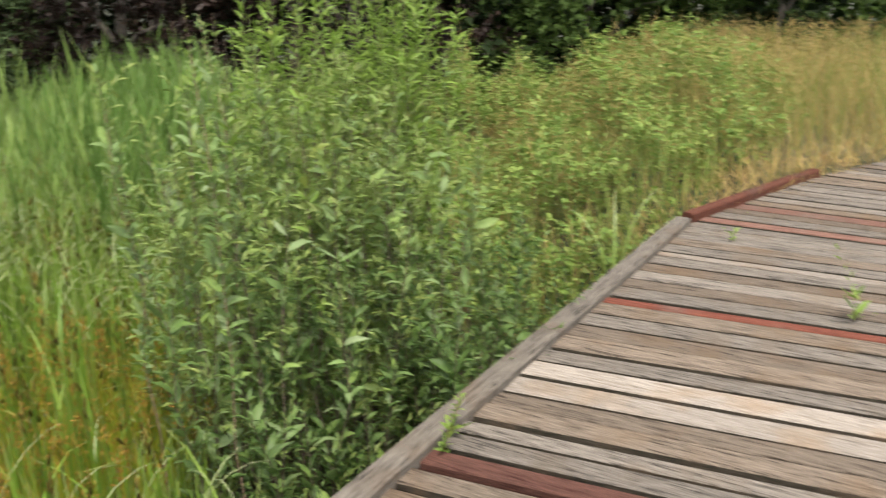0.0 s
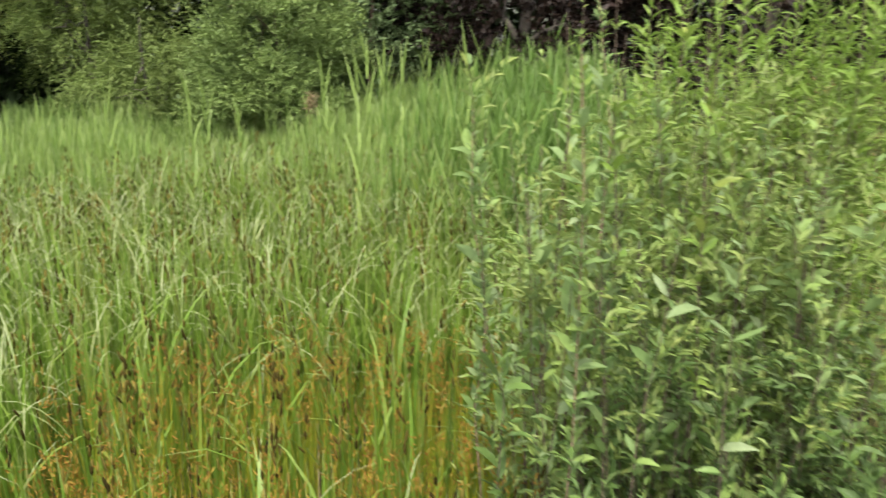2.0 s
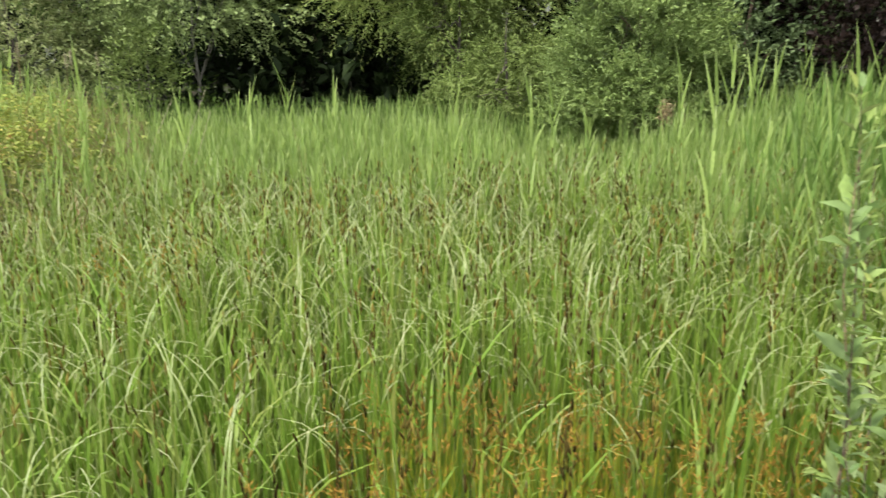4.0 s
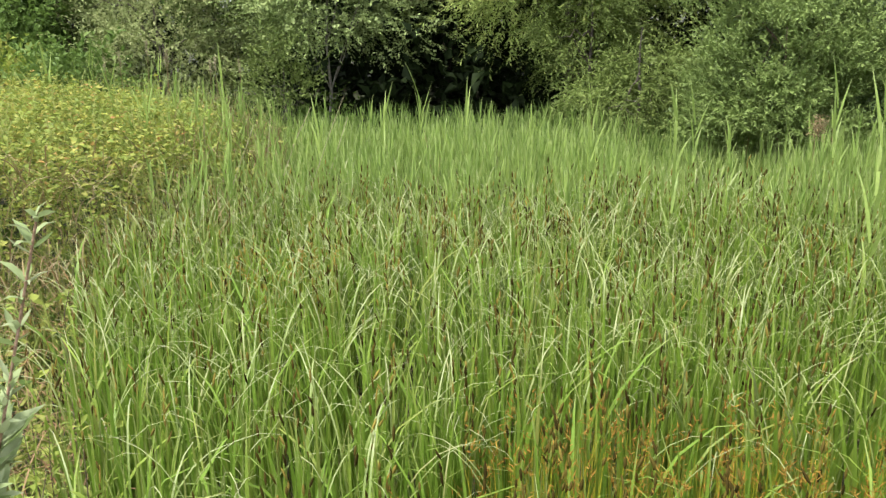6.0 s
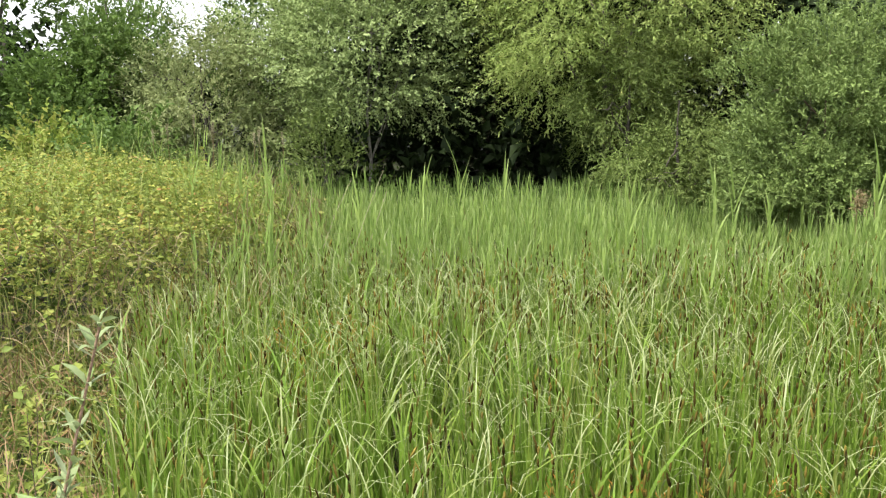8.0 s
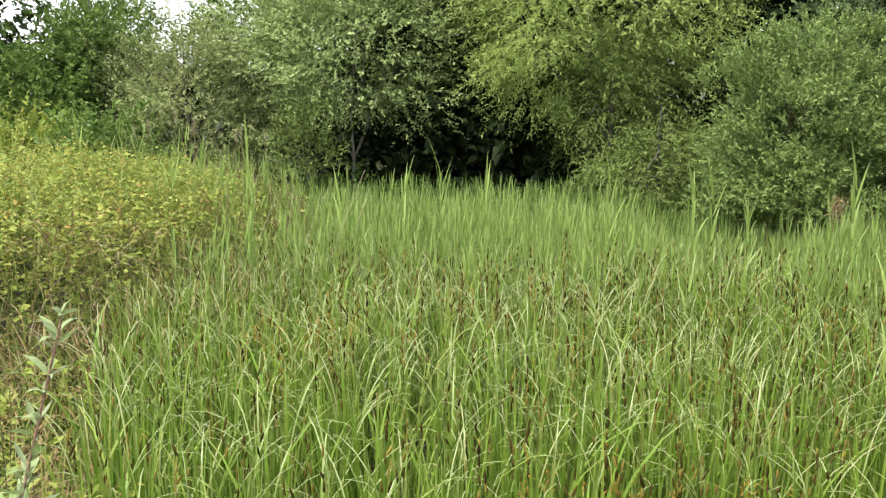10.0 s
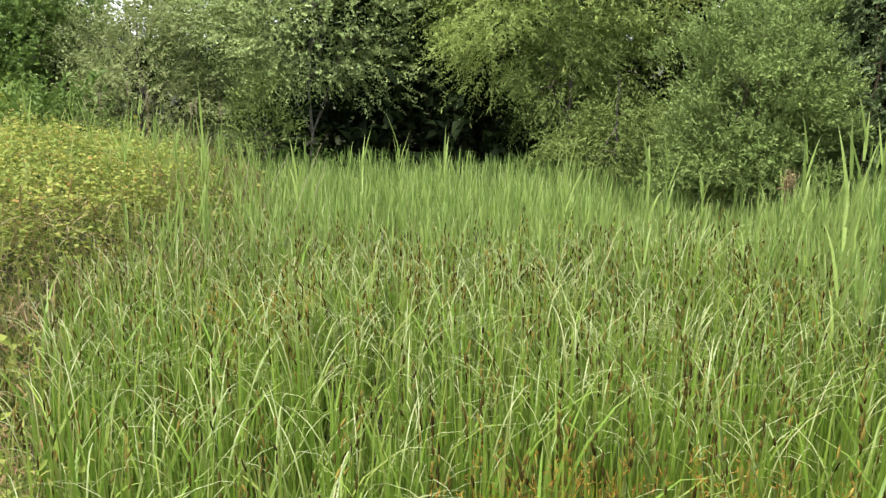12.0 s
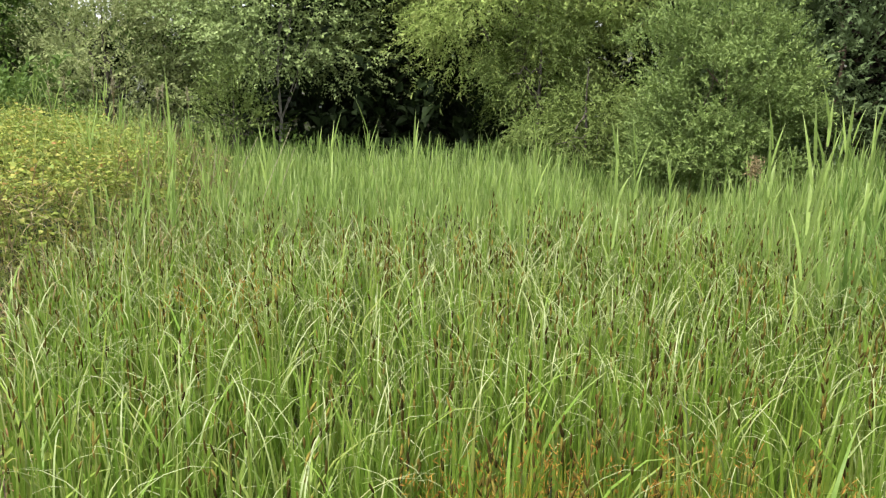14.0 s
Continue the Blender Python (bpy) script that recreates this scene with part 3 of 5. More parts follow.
def reeds(p, height, per, material, name, label, leaf=0.36, wide=0.02, low=0.42, splay=1.0):
    """Common reed: a thin stem with long leaves in two ranks, close to the stem, that end in a forked brush."""
    n = len(p)
    az, le = rng.uniform(0, 6.283, n), np.abs(rng.normal(0.05, 0.06, n))
    v, f, al, _ = ribbons(p, height, az, le, rng.uniform(0, 0.12, n), np.full(n, 0.006), 3, 1.5, 0.0, 8)
    pieces = [(v, f, al)]
    rank = rng.uniform(0, 6.283, n)
    for i in range(per):
        s = low + (0.99 - low) * ((i + 0.5 * rng.random(n)) / per) ** 0.8
        h = height * s
        b = p + np.stack([np.cos(az) * np.sin(le) * h, np.sin(az) * np.sin(le) * h, np.cos(le) * h], 1)
        la = rank + math.pi * (i % 2) + rng.normal(0, 0.4, n)
        top = i / (per - 1)
        ll = leaf * rng.uniform(0.6, 1.2, n) * (1.0 - 0.3 * top)
        pieces.append(ribbons(b, ll, la, rng.uniform(0.2, 0.55, n) * splay * (1 - 0.55 * top), rng.gamma(1.6, 0.2, n).clip(0, 1.3) * (1 - 0.6 * top), wide * rng.uniform(0.7, 1.2, n), 4, 1.8, 0.6, 1.6)[:3])
    v, f, al = join(pieces)
    return place(name, mesh_from(name, v, f, material, al), label=label, category="reed", kind="stuff")


p = scatter(7400, -2.4, 10.5, 3.4, 13.4, in_reeds)
x, y = p[:, 0], p[:, 1]
b, r = bearing(x, y), np.hypot(x - 0.75, y - 1.0)
side = np.clip((b - 0.45) / 0.25, 0, 1)
gap = np.clip(1.4 - np.abs(b - 0.325) / 0.085, 0, 1)
h = 1.08 - 0.11 * np.clip(r - 8, 0, 9) * (1 - side) - 0.5 * gap * np.clip((r - 5.9) / 2.2, 0, 1) + 0.42 * side + 0.12 * rng.normal(size=len(p)) + 0.10 * smooth_noise(x, y, 1.1)
h = np.where(rng.random(len(p)) < 0.02, h + rng.uniform(0.2, 0.45, len(p)), h)
h = h.clip(0.45, 2.1)
tall = side > rng.uniform(0.2, 0.8, len(p))
reeds(p[~tall], h[~tall], 7, REED, "reeds", "bright green common reeds in a dense bed", 0.36, 0.021)
tall &= rng.random(len(p)) < 0.75
reeds(p[tall], h[tall], 8, REED_TALL, "tall_reeds", "tall green reeds with broad spreading leaves", 0.46, 0.032, 0.35, 1.5)
p = scatter(1500, -1.4, 6.5, 11.4, 16.0, lambda x, y: (x < 0.42 * y) & (x > -2.0))
reeds(p, rng.uniform(0.45, 0.75, len(p)), 4, REED_BLUE, "far_reeds", "darker bluish reeds in front of the trees", 0.34, 0.024)
p = scatter(60, -1.6, 6.5, 6.5, 12.0, in_reeds)
n = len(p)
v, f, al, _ = ribbons(p, rng.uniform(0.9, 1.35, n), rng.uniform(0, 6.283, n), np.abs(rng.normal(0.05, 0.1, n)), rng.uniform(0, 0.2, n), np.full(n, 0.008), 4, 1.5, 0.0, 6)
place("old_reed_stems", mesh_from("old_reed_stems", v, f, LITTER, al), label="last year's thin pinkish-brown stems among the reeds", category="dead stems", kind="stuff")
p = scatter(330, -3.6, -0.9, 9.3, 12.4, lambda x, y: mound(x, y) < 0.6)
reeds(p, 1.04 + 0.75 * mound(p[:, 0], p[:, 1]) + 0.15 * rng.normal(size=len(p)), 6, REED, "mound_reeds", "tall reeds standing through the brambles", 0.45)


def single_reed(x, y, tip):
    """One tall reed that stands clear of the bed: a stem and its leaves, each a mesh of its own."""
    g = float(ground_height(x, y))
    height = tip - g - 0.28
    root = place("tall_reed", None, label="tall green reed with upright forked leaves above the bed", category="reed", group="tall reeds over the bed")
    root.location = (x, y, g)
    v, f = tube(bowed((0, 0, 0), (rng.normal(0, 0.05), rng.normal(0, 0.05), height), 0, 4, 0.01), np.linspace(0.006, 0.003, 5), 5)
    place("stem", mesh_from("stem", v, f, REED, np.full(len(v), 0.3)), root)
    turn = rng.uniform(0, 3.1)
    for i in range(8):
        h = height * (0.45 + 0.55 * i / 7)
        one = lambda value: np.array([value])
        last = i >= 5
        v, f, al, _ = ribbons(np.array([[0, 0, h]]), one(rng.uniform(0.32, 0.5)), one(turn + 3.14 * (i % 2) + rng.normal(0, 0.35)), one(rng.uniform(0.12, 0.42) if last else rng.uniform(0.2, 0.5)),
                              one(rng.uniform(0.0, 0.25) if last else rng.uniform(0.1, 0.9)), one(rng.uniform(0.022, 0.031)), 6, 1.8, 0.4, 1.8)
        place("leaf", mesh_from("leaf", v, f, REED, al), root)


for rx, ry, tip in ((0.82, 9.3, 0.86), (0.45, 9.6, 0.62), (2.55, 7.1, 0.97), (2.15, 8.0, 0.9), (-3.4, 11.4, 0.98), (5.4, 9.1, 0.85), (6.5, 10.1, 1.0), (3.65, 5.2, 1.15), (4.2, 7.35, 1.18), (4.35, 7.0, 1.1),
                    (4.0, 7.8, 0.95), (1.3, 10.4, 0.6), (2.0, 10.0, 0.62), (-0.2, 9.9, 0.6), (-1.2, 10.3, 0.95), (-1.9, 9.9, 1.05), (-2.3, 10.2, 1.1), (3.1, 8.4, 0.75), (4.9, 8.3, 0.95), (4.6, 6.4, 1.15),
                    (3.4, 6.0, 1.1), (5.2, 7.0, 1.1), (5.9, 8.6, 1.0), (6.9, 9.0, 1.05)):
    single_reed(rx, ry, tip)


def seed_grass(x, y, tip):
    """A tall canary grass stem with a pale spike."""
    g = float(ground_height(x, y))
    root = place("seed_grass", None, label="tall straw-coloured grass stem with a pale spike", category="grass", group="tall seed grasses")
    root.location = (x, y, g)
    dx, dy = rng.normal(0, 0.08), rng.normal(0, 0.08)
    v, f = tube(bowed((0, 0, 0), (dx, dy, tip - g - 0.12), 0, 4, 0.01), np.linspace(0.005, 0.003, 5), 5)
    place("stem", mesh_from("stem", v, f, STRAW), root)
    b = np.array([dx, dy, tip - g - 0.14]) + rng.normal(size=(40, 3)) * np.array([0.006, 0.006, 0]) + np.stack([np.zeros(40), np.zeros(40), np.linspace(0, 0.15, 40)], 1)
    v, f = leaves(b, unit(rng.normal(size=b.shape) * 0.5 + np.array([0, 0, 1.0])), unit(rng.normal(size=b.shape)), np.full(40, 0.03), np.full(40, 0.012))
    place("seed_head", mesh_from("seed_head", v, f, PALE_CANE), root, "pale buff seed spike", kind="stuff")


for sx, sy, tip in ((-2.57, 11.6, 0.95), (-2.39, 11.7, 1.05), (-2.24, 11.7, 0.95), (-2.1, 11.75, 0.9), (-1.55, 11.9, 0.85), (-1.31, 11.9, 0.82), (-2.77, 11.5, 0.9), (-1.8, 12.0, 0.8)):
    seed_grass(sx, sy, tip)


def dead_cane(foot, tip):
    """A bleached dead reed stalk that leans over the bed."""
    g = float(ground_height(foot[0], foot[1]))
    root = place("dead_cane", None, label="bleached dead reed cane leaning out of the bed", category="dead stem", group="leaning dead canes")
    root.location = (foot[0], foot[1], g)
    v, f = tube(bowed((0, 0, 0), (tip[0] - foot[0], tip[1] - foot[1], tip[2] - g), 0.03, 5, 0.006), np.linspace(0.0042, 0.002, 6), 6)
    place("stalk", mesh_from("stalk", v, f, PALE_CANE), root)


for foot, tip in (((-0.75, 8.1), (-0.16, 9.0, 0.6)), ((-0.45, 8.2), (0.13, 9.0, 0.68)), ((-0.3, 8.3), (0.16, 9.0, 0.5)), ((-0.6, 8.3), (-0.5, 8.9, 0.55)), ((-1.1, 8.0), (-0.6, 8.6, 0.5)),
                  ((2.0, 3.9), (2.75, 3.95, -0.1))):
    dead_cane(foot, tip)

plume = place("reed_plume", None, label="last year's brown feathery reed plume on its stalk", category="reed")
plume.location = (4.0, 8.2, float(ground_height(4.0, 8.2)))
v, f = tube(bowed((0, 0, 0), (0.03, 0, 1.4), 0, 4, 0.008), np.linspace(0.005, 0.003, 5), 5)
place("stem", mesh_from("stem", v, f, STRAW), plume)
b = np.array([0.04, 0, 1.45]) + rng.normal(size=(160, 3)) * np.array([0.028, 0.025, 0.05])
v, f = leaves(b, unit(rng.normal(size=b.shape) + np.array([0.6, 0, -0.4])), unit(rng.normal(size=b.shape)), np.full(160, 0.05), np.full(160, 0.008))
place("panicle", mesh_from("panicle", v, f, STRAW), plume, "drooping brown panicle", kind="stuff")


# ---- shrubs and trees ----
def crown_twigs(n, centre, radii, shell=0.5, low=-0.75, clump=0.34, clumps=0, flat=0.6, rise=0.25, uneven=0.12):
    """Twig bases and ways in an uneven crown: sprays of twigs round centres that lie towards the outside."""
    clumps = clumps or max(14, n // 26)
    d = unit(rng.normal(size=(clumps * 3, 3)))
    d = d[d[:, 2] > low][:clumps]
    r = (shell + (1.05 - shell) * rng.random(len(d)) ** 0.55) * (1 + uneven * rng.normal(size=len(d)))
    c = d * np.asarray(radii) * r[:, None]
    pick = rng.integers(0, len(c), n)
    size = clump * rng.uniform(0.5, 1.35, len(c))[pick]
    off = rng.normal(size=(n, 3)) * np.array([1, 1, flat]) * size[:, None] * 0.6
    base = np.asarray(centre) + c[pick] + off
    return base, unit(d[pick] * 0.8 + unit(off) * 0.7 + 0.35 * rng.normal(size=off.shape) + np.array([0, 0, rise]))


def tree(name, label, x, y, height, radii, crown_z, twigs, per, leaf, wide, material, bark=BARK, trunk=0.12, hang=0.0, shell=0.45, category="tree", twig_len=0.4, limbs=6, low=-0.8, clump=0.36,
         lean=(0, 0), rise=0.25, spread=0.8, sprays=0, flat=0.6, uneven=0.12):
    """A tree or tall bush: trunk, limbs and a crown of leafy twigs, each a mesh under the tree."""
    z = float(ground_height(x, y))
    root = place(name, None, label=label, category=category)
    root.location = (x, y, z)
    top = np.array([lean[0], lean[1], height])
    pts = bowed((0, 0, -0.1), top * 0.9, 0, 6, 0.03 * height / 4)
    v, f = tube(pts, np.linspace(trunk, trunk * 0.2, 7), 8)
    place("trunk", mesh_from("trunk", v, f, bark), root)
    centre = np.array([lean[0] * 0.7, lean[1] * 0.7, crown_z - z])
    for i in range(limbs):
        a = 6.283 * (i + rng.random()) / limbs
        start = pts[1 + i % 4]
        end = centre + np.array([math.cos(a) * radii[0] * 0.8, math.sin(a) * radii[1] * 0.8, radii[2] * rng.uniform(-0.3, 0.7)])
        v, f = tube(bowed(start, end, 0.1 * radii[2], 5, 0.05), np.linspace(trunk * 0.5, trunk * 0.08, 6), 5)
        place("limb", mesh_from("limb", v, f, bark), root)
    b, w = crown_twigs(twigs, centre, radii, shell, low, clump, sprays, flat + hang, rise, uneven)
    if hang:
        w = unit(w * np.array([1, 1, 0.4]) + np.array([0, 0, -hang]))
    lb, lw, ln, ll, lwid = twig_leaves(b, w, twig_len * rng.uniform(0.6, 1.3, len(b)), per, leaf, wide, spread, 0.25 * hang)
    v, f = leaves(lb, lw, ln, ll, lwid)
    place("crown", mesh_from("crown", v, f, material), root)
    return root


tree("broadleaf_tree", "tall dark green broadleaf tree with open crown", -8.7, 19.5, 7.0, (2.1, 2.0, 3.3), 2.6, 1700, 11, 0.085, 0.05, OAK, trunk=0.12, shell=0.3, low=-0.8, clump=0.36, sprays=64, uneven=0.18)
tree("young_tree", "slender upright green young tree", -6.0, 18.8, 4.4, (0.75, 0.8, 1.9), 1.3, 1000, 10, 0.09, 0.05, LIME, trunk=0.06, shell=0.2)
tree("young_tree", "leafy mid-green young tree by the wood's edge", -7.0, 17.6, 2.8, (1.4, 1.2, 1.2), 0.4, 1500, 10, 0.09, 0.05, OAK, trunk=0.06, shell=0.3)
tree("young_tree", "dark green young tree between sallow and alder", -3.3, 20.0, 4.2, (0.85, 0.8, 1.5), 1.9, 1100, 10, 0.07, 0.04, OAK, trunk=0.05, shell=0.3, clump=0.3, sprays=50, uneven=0.18)
tree("sapling", "low yellow-green sapling behind the brambles", -5.9, 15.4, 1.5, (0.55, 0.5, 0.36), 0.08, 380, 9, 0.09, 0.05, BRAMBLE_GREEN, trunk=0.03, shell=0.3, category="sapling")
tree("sapling", "small green sapling behind the brambles", -4.4, 14.8, 1.5, (0.45, 0.45, 0.45), 0.2, 320, 9, 0.09, 0.05, LIME, trunk=0.03, shell=0.3, category="sapling")
tree("grey_sallow", "grey-green sallow with dusty small leaves", -4.1, 18.4, 3.6, (1.35, 1.3, 1.6), 0.6, 3000, 11, 0.065, 0.026, GREYW, trunk=0.05, shell=0.4, category="willow", clump=0.36, sprays=110)
tree("thin_tree", "thin-leaved tree standing against the sky", -6.9, 22.5, 4.8, (1.5, 1.2, 1.5), 2.2, 900, 9, 0.08, 0.045, LIME, trunk=0.06, shell=0.2, clump=0.3, sprays=40, uneven=0.2)
tree("alder", "grey-green alder with pale thin trunk", -0.9, 18.4, 5.2, (1.8, 1.4, 2.3), 2.25, 8000, 11, 0.049, 0.030, ALDER, PALE_BARK, 0.035, shell=0.5, limbs=9, low=-0.75, clump=0.4, spread=0.8, sprays=300, lean=(0.2, 0), flat=0.5, rise=0.15, uneven=0.14)
tree("alder", "leafy alder closing the gap in the wood", 1.5, 19.8, 6.0, (2.3, 1.5, 1.9), 3.05, 3800, 10, 0.06, 0.036, ALDER, BARK, 0.08, shell=0.45, limbs=5, low=-0.9, clump=0.38, sprays=150, flat=0.45, uneven=0.15)
tree("low_sallow", "light green low sallow under the alder", -1.5, 16.7, 1.5, (0.42, 0.4, 0.75), 0.1, 330, 10, 0.065, 0.022, BOUGH, trunk=0.02, category="willow", clump=0.3, rise=0.6, spread=0.8)
tree("crack_willow", "yellow-green willow with drooping leafy shoots", 3.6, 17.6, 6.2, (2.3, 1.8, 2.1), 2.75, 10000, 12, 0.066, 0.017, GOLDW, BARK, 0.08, hang=0.4, shell=0.55, category="willow", twig_len=0.42, limbs=8, clump=0.4, spread=0.75, sprays=180, uneven=0.18)
# darker leaf than the willow above, as shade put into the drape's colour
tree("crack_willow", "willow boughs hanging at the edge of the dark gap", 3.75, 16.2, 3.0, (0.8, 0.8, 1.1), 0.8, 1700, 12, 0.058, 0.016, BOUGH, BARK, 0.05, hang=0.4, category="willow", twig_len=0.36, clump=0.26, limbs=5, spread=0.75, sprays=44, uneven=0.18)
tree("crack_willow", "low yellow-green willow boughs near the reeds", 4.2, 14.6, 2.2, (0.8, 0.7, 0.8), -0.05, 2200, 12, 0.055, 0.017, BOUGH, BARK, 0.04, hang=0.25, category="willow", twig_len=0.34, clump=0.26, limbs=5, spread=0.75, sprays=46, uneven=0.2)
tree("round_sallow", "rounded dense green sallow bush at the reeds", 5.45, 12.3, 3.0, (0.95, 0.95, 1.36), 0.55, 9000, 12, 0.046, 0.017, BUSH, TWIG, 0.03, shell=0.66, category="willow", twig_len=0.22, clump=0.22, limbs=7, rise=0.7, spread=0.75, sprays=125, uneven=0.16)
tree("sallow_bush", "darker grey-green sallow bush beside the round one", 7.5, 13.4, 4.0, (1.8, 1.5, 2.2), 1.0, 3600, 12, 0.07, 0.034, DUSKY, TWIG, 0.05, category="willow", clump=0.4, spread=0.8, sprays=170)
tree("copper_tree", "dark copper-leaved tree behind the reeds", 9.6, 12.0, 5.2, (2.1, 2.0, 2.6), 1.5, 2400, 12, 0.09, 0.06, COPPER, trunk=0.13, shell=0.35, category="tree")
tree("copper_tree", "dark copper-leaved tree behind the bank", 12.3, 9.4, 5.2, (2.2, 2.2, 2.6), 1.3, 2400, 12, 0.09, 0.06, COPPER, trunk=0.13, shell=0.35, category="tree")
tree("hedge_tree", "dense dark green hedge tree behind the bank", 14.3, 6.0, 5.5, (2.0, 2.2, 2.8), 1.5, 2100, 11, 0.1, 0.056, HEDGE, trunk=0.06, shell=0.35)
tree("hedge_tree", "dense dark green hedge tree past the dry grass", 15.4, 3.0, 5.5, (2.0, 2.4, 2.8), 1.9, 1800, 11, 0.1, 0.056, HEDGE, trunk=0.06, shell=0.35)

# leaf masses behind the trees, their shade put into the leaf colour
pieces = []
# the mass at (1.6, 19.4) is an added roof that keeps the gap dark
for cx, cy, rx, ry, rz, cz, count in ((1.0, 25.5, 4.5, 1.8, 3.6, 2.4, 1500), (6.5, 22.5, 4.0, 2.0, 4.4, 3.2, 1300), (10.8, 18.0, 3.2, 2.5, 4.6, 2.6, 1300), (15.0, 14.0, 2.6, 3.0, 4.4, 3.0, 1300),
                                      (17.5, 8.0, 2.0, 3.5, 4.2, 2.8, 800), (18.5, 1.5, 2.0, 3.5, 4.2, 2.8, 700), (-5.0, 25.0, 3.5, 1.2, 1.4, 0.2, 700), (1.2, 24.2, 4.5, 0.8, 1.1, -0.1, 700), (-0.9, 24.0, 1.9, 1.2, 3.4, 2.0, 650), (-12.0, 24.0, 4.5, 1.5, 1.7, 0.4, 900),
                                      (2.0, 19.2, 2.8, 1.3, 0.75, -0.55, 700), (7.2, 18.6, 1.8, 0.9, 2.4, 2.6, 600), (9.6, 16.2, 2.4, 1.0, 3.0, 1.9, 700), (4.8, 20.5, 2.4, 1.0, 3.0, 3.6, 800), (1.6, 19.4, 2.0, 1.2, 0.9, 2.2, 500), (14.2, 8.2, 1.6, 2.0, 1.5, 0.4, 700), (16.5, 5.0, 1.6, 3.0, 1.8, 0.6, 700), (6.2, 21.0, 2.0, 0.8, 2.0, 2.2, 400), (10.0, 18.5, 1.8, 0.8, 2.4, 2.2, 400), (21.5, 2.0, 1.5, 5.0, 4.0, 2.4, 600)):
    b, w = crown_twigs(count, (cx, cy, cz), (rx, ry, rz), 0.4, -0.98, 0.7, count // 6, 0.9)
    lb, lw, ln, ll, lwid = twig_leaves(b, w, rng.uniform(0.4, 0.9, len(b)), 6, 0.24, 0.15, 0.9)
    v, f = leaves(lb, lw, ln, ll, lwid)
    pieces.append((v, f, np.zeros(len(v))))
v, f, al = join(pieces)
place("far_wood", mesh_from("far_wood", v, f, WOOD_SHADE), label="wood closing the marsh behind, leaves near black for its shade", category="wood", kind="stuff")


# ---- brambles ----
def bramble(p, normal_up, count, leaf, material, name, label, tilt=0.45):
    """Trifoliate bramble leaves over a heap, on short arching shoots."""
    n = len(p)
    way = unit(rng.normal(size=(n, 3)) * np.array([1, 1, 0.5]) + normal_up)
    lb, lw, ln, ll, lwid = twig_leaves(p, way, rng.uniform(0.1, 0.3, n), count, leaf, leaf * 0.7, 0.95)
    ln = unit(np.array([0, 0, 1.0]) + tilt * rng.normal(size=lb.shape))
    lw = unit(lw * np.array([1, 1, 0.35]))
    v, f = leaves(lb, lw, ln, ll, lwid, 0.15, 0.2)
    return place(name, mesh_from(name, v, f, material), label=label, category="bramble", kind="stuff")


def mound_points(n, depth=0.35):
    x, y = rng.uniform(-8.5, -0.6, n * 2), rng.uniform(5.8, 12.8, n * 2)
    m = mound(x, y)
    ok = m > 0.03
    x, y, m = x[ok][:n], y[ok][:n], m[ok][:n]
    z = -0.95 + 1.48 * m ** 0.22 + (0.18 * smooth_noise(x, y, 2.2, 0.5) + 0.12 * smooth_noise(x, y, 5.2, 1.5)) * m - depth * rng.random(len(x)) ** 1.5 + 0.05 * rng.normal(size=len(x))
    return np.stack([x, y, z], 1)


p = mound_points(15500, 0.6)
m = mound(p[:, 0], p[:, 1])
p = p[(m > 0.3) | (rng.random(len(p)) < 0.2)]
high = mound(p[:, 0], p[:, 1]) + 0.12 * smooth_noise(p[:, 0], p[:, 1], 1.7, 0.9) > 0.4
bramble(p[high], np.array([0, -0.2, 0.9]), 7, 0.043, BRAMBLE, "brambles", "yellow-green bramble thicket heaped beside the reeds", 0.36)
bramble(p[~high], np.array([0, -0.4, 0.7]), 5, 0.045, BRAMBLE_GREEN, "low_brambles", "greener brambles round the foot of the heap", 0.4)
p = mound_points(9000, 0.7)
p = p[mound(p[:, 0], p[:, 1]) < 0.42]
p[:, 2] += 0.1
n = len(p)
v, f, al, _ = ribbons(p, rng.uniform(0.25, 0.6, n), rng.uniform(3.6, 6.2, n), rng.uniform(0.3, 1.2, n), rng.uniform(0.4, 1.6, n), rng.uniform(0.006, 0.012, n), 5, 1.4, 1.0)
place("dead_bramble_canes", mesh_from("dead_bramble_canes", v, f, STRAW, al), label="dry brown canes and straw under the brambles", category="dead stems", kind="stuff")
p = mound_points(3200, 0.5)
n = len(p)
v, f, al, _ = ribbons(p, rng.uniform(0.2, 0.45, n), rng.uniform(0, 6.283, n), np.abs(rng.normal(0.2, 0.2, n)), rng.gamma(2, 0.3, n).clip(0, 2), rng.uniform(0.006, 0.012, n), 4, 1.8, 1.2)
place("mound_grass", mesh_from("mound_grass", v, f, WEED, al), label="pale grass growing through the brambles", category="grass", kind="stuff")

# arching grass and bleached straw round the foot of the heap
def mound_foot(x, y):
    m = mound(x, y)
    return (m < 0.4) & (np.hypot((x + 4.0) / 3.5, (y - 9.9) / 3.5) < 1.16) & (y < 11.5)


p = scatter(7600, -8.0, -0.3, 5.6, 11.5, mound_foot)
n = len(p)
rise = 0.75 * mound(p[:, 0], p[:, 1])
v, f, al, _ = ribbons(p, rng.uniform(0.55, 1.0, n) + rise, rng.uniform(0, 6.283, n), np.abs(rng.normal(0.1, 0.15, n)), rng.gamma(2.2, 0.5, n).clip(0, 2.5), rng.uniform(0.007, 0.014, n), 7, 2.8, 1.0)
place("heap_grass", mesh_from("heap_grass", v, f, WEED, al), label="arching grey-green grass round the bramble heap", category="grass", kind="stuff")
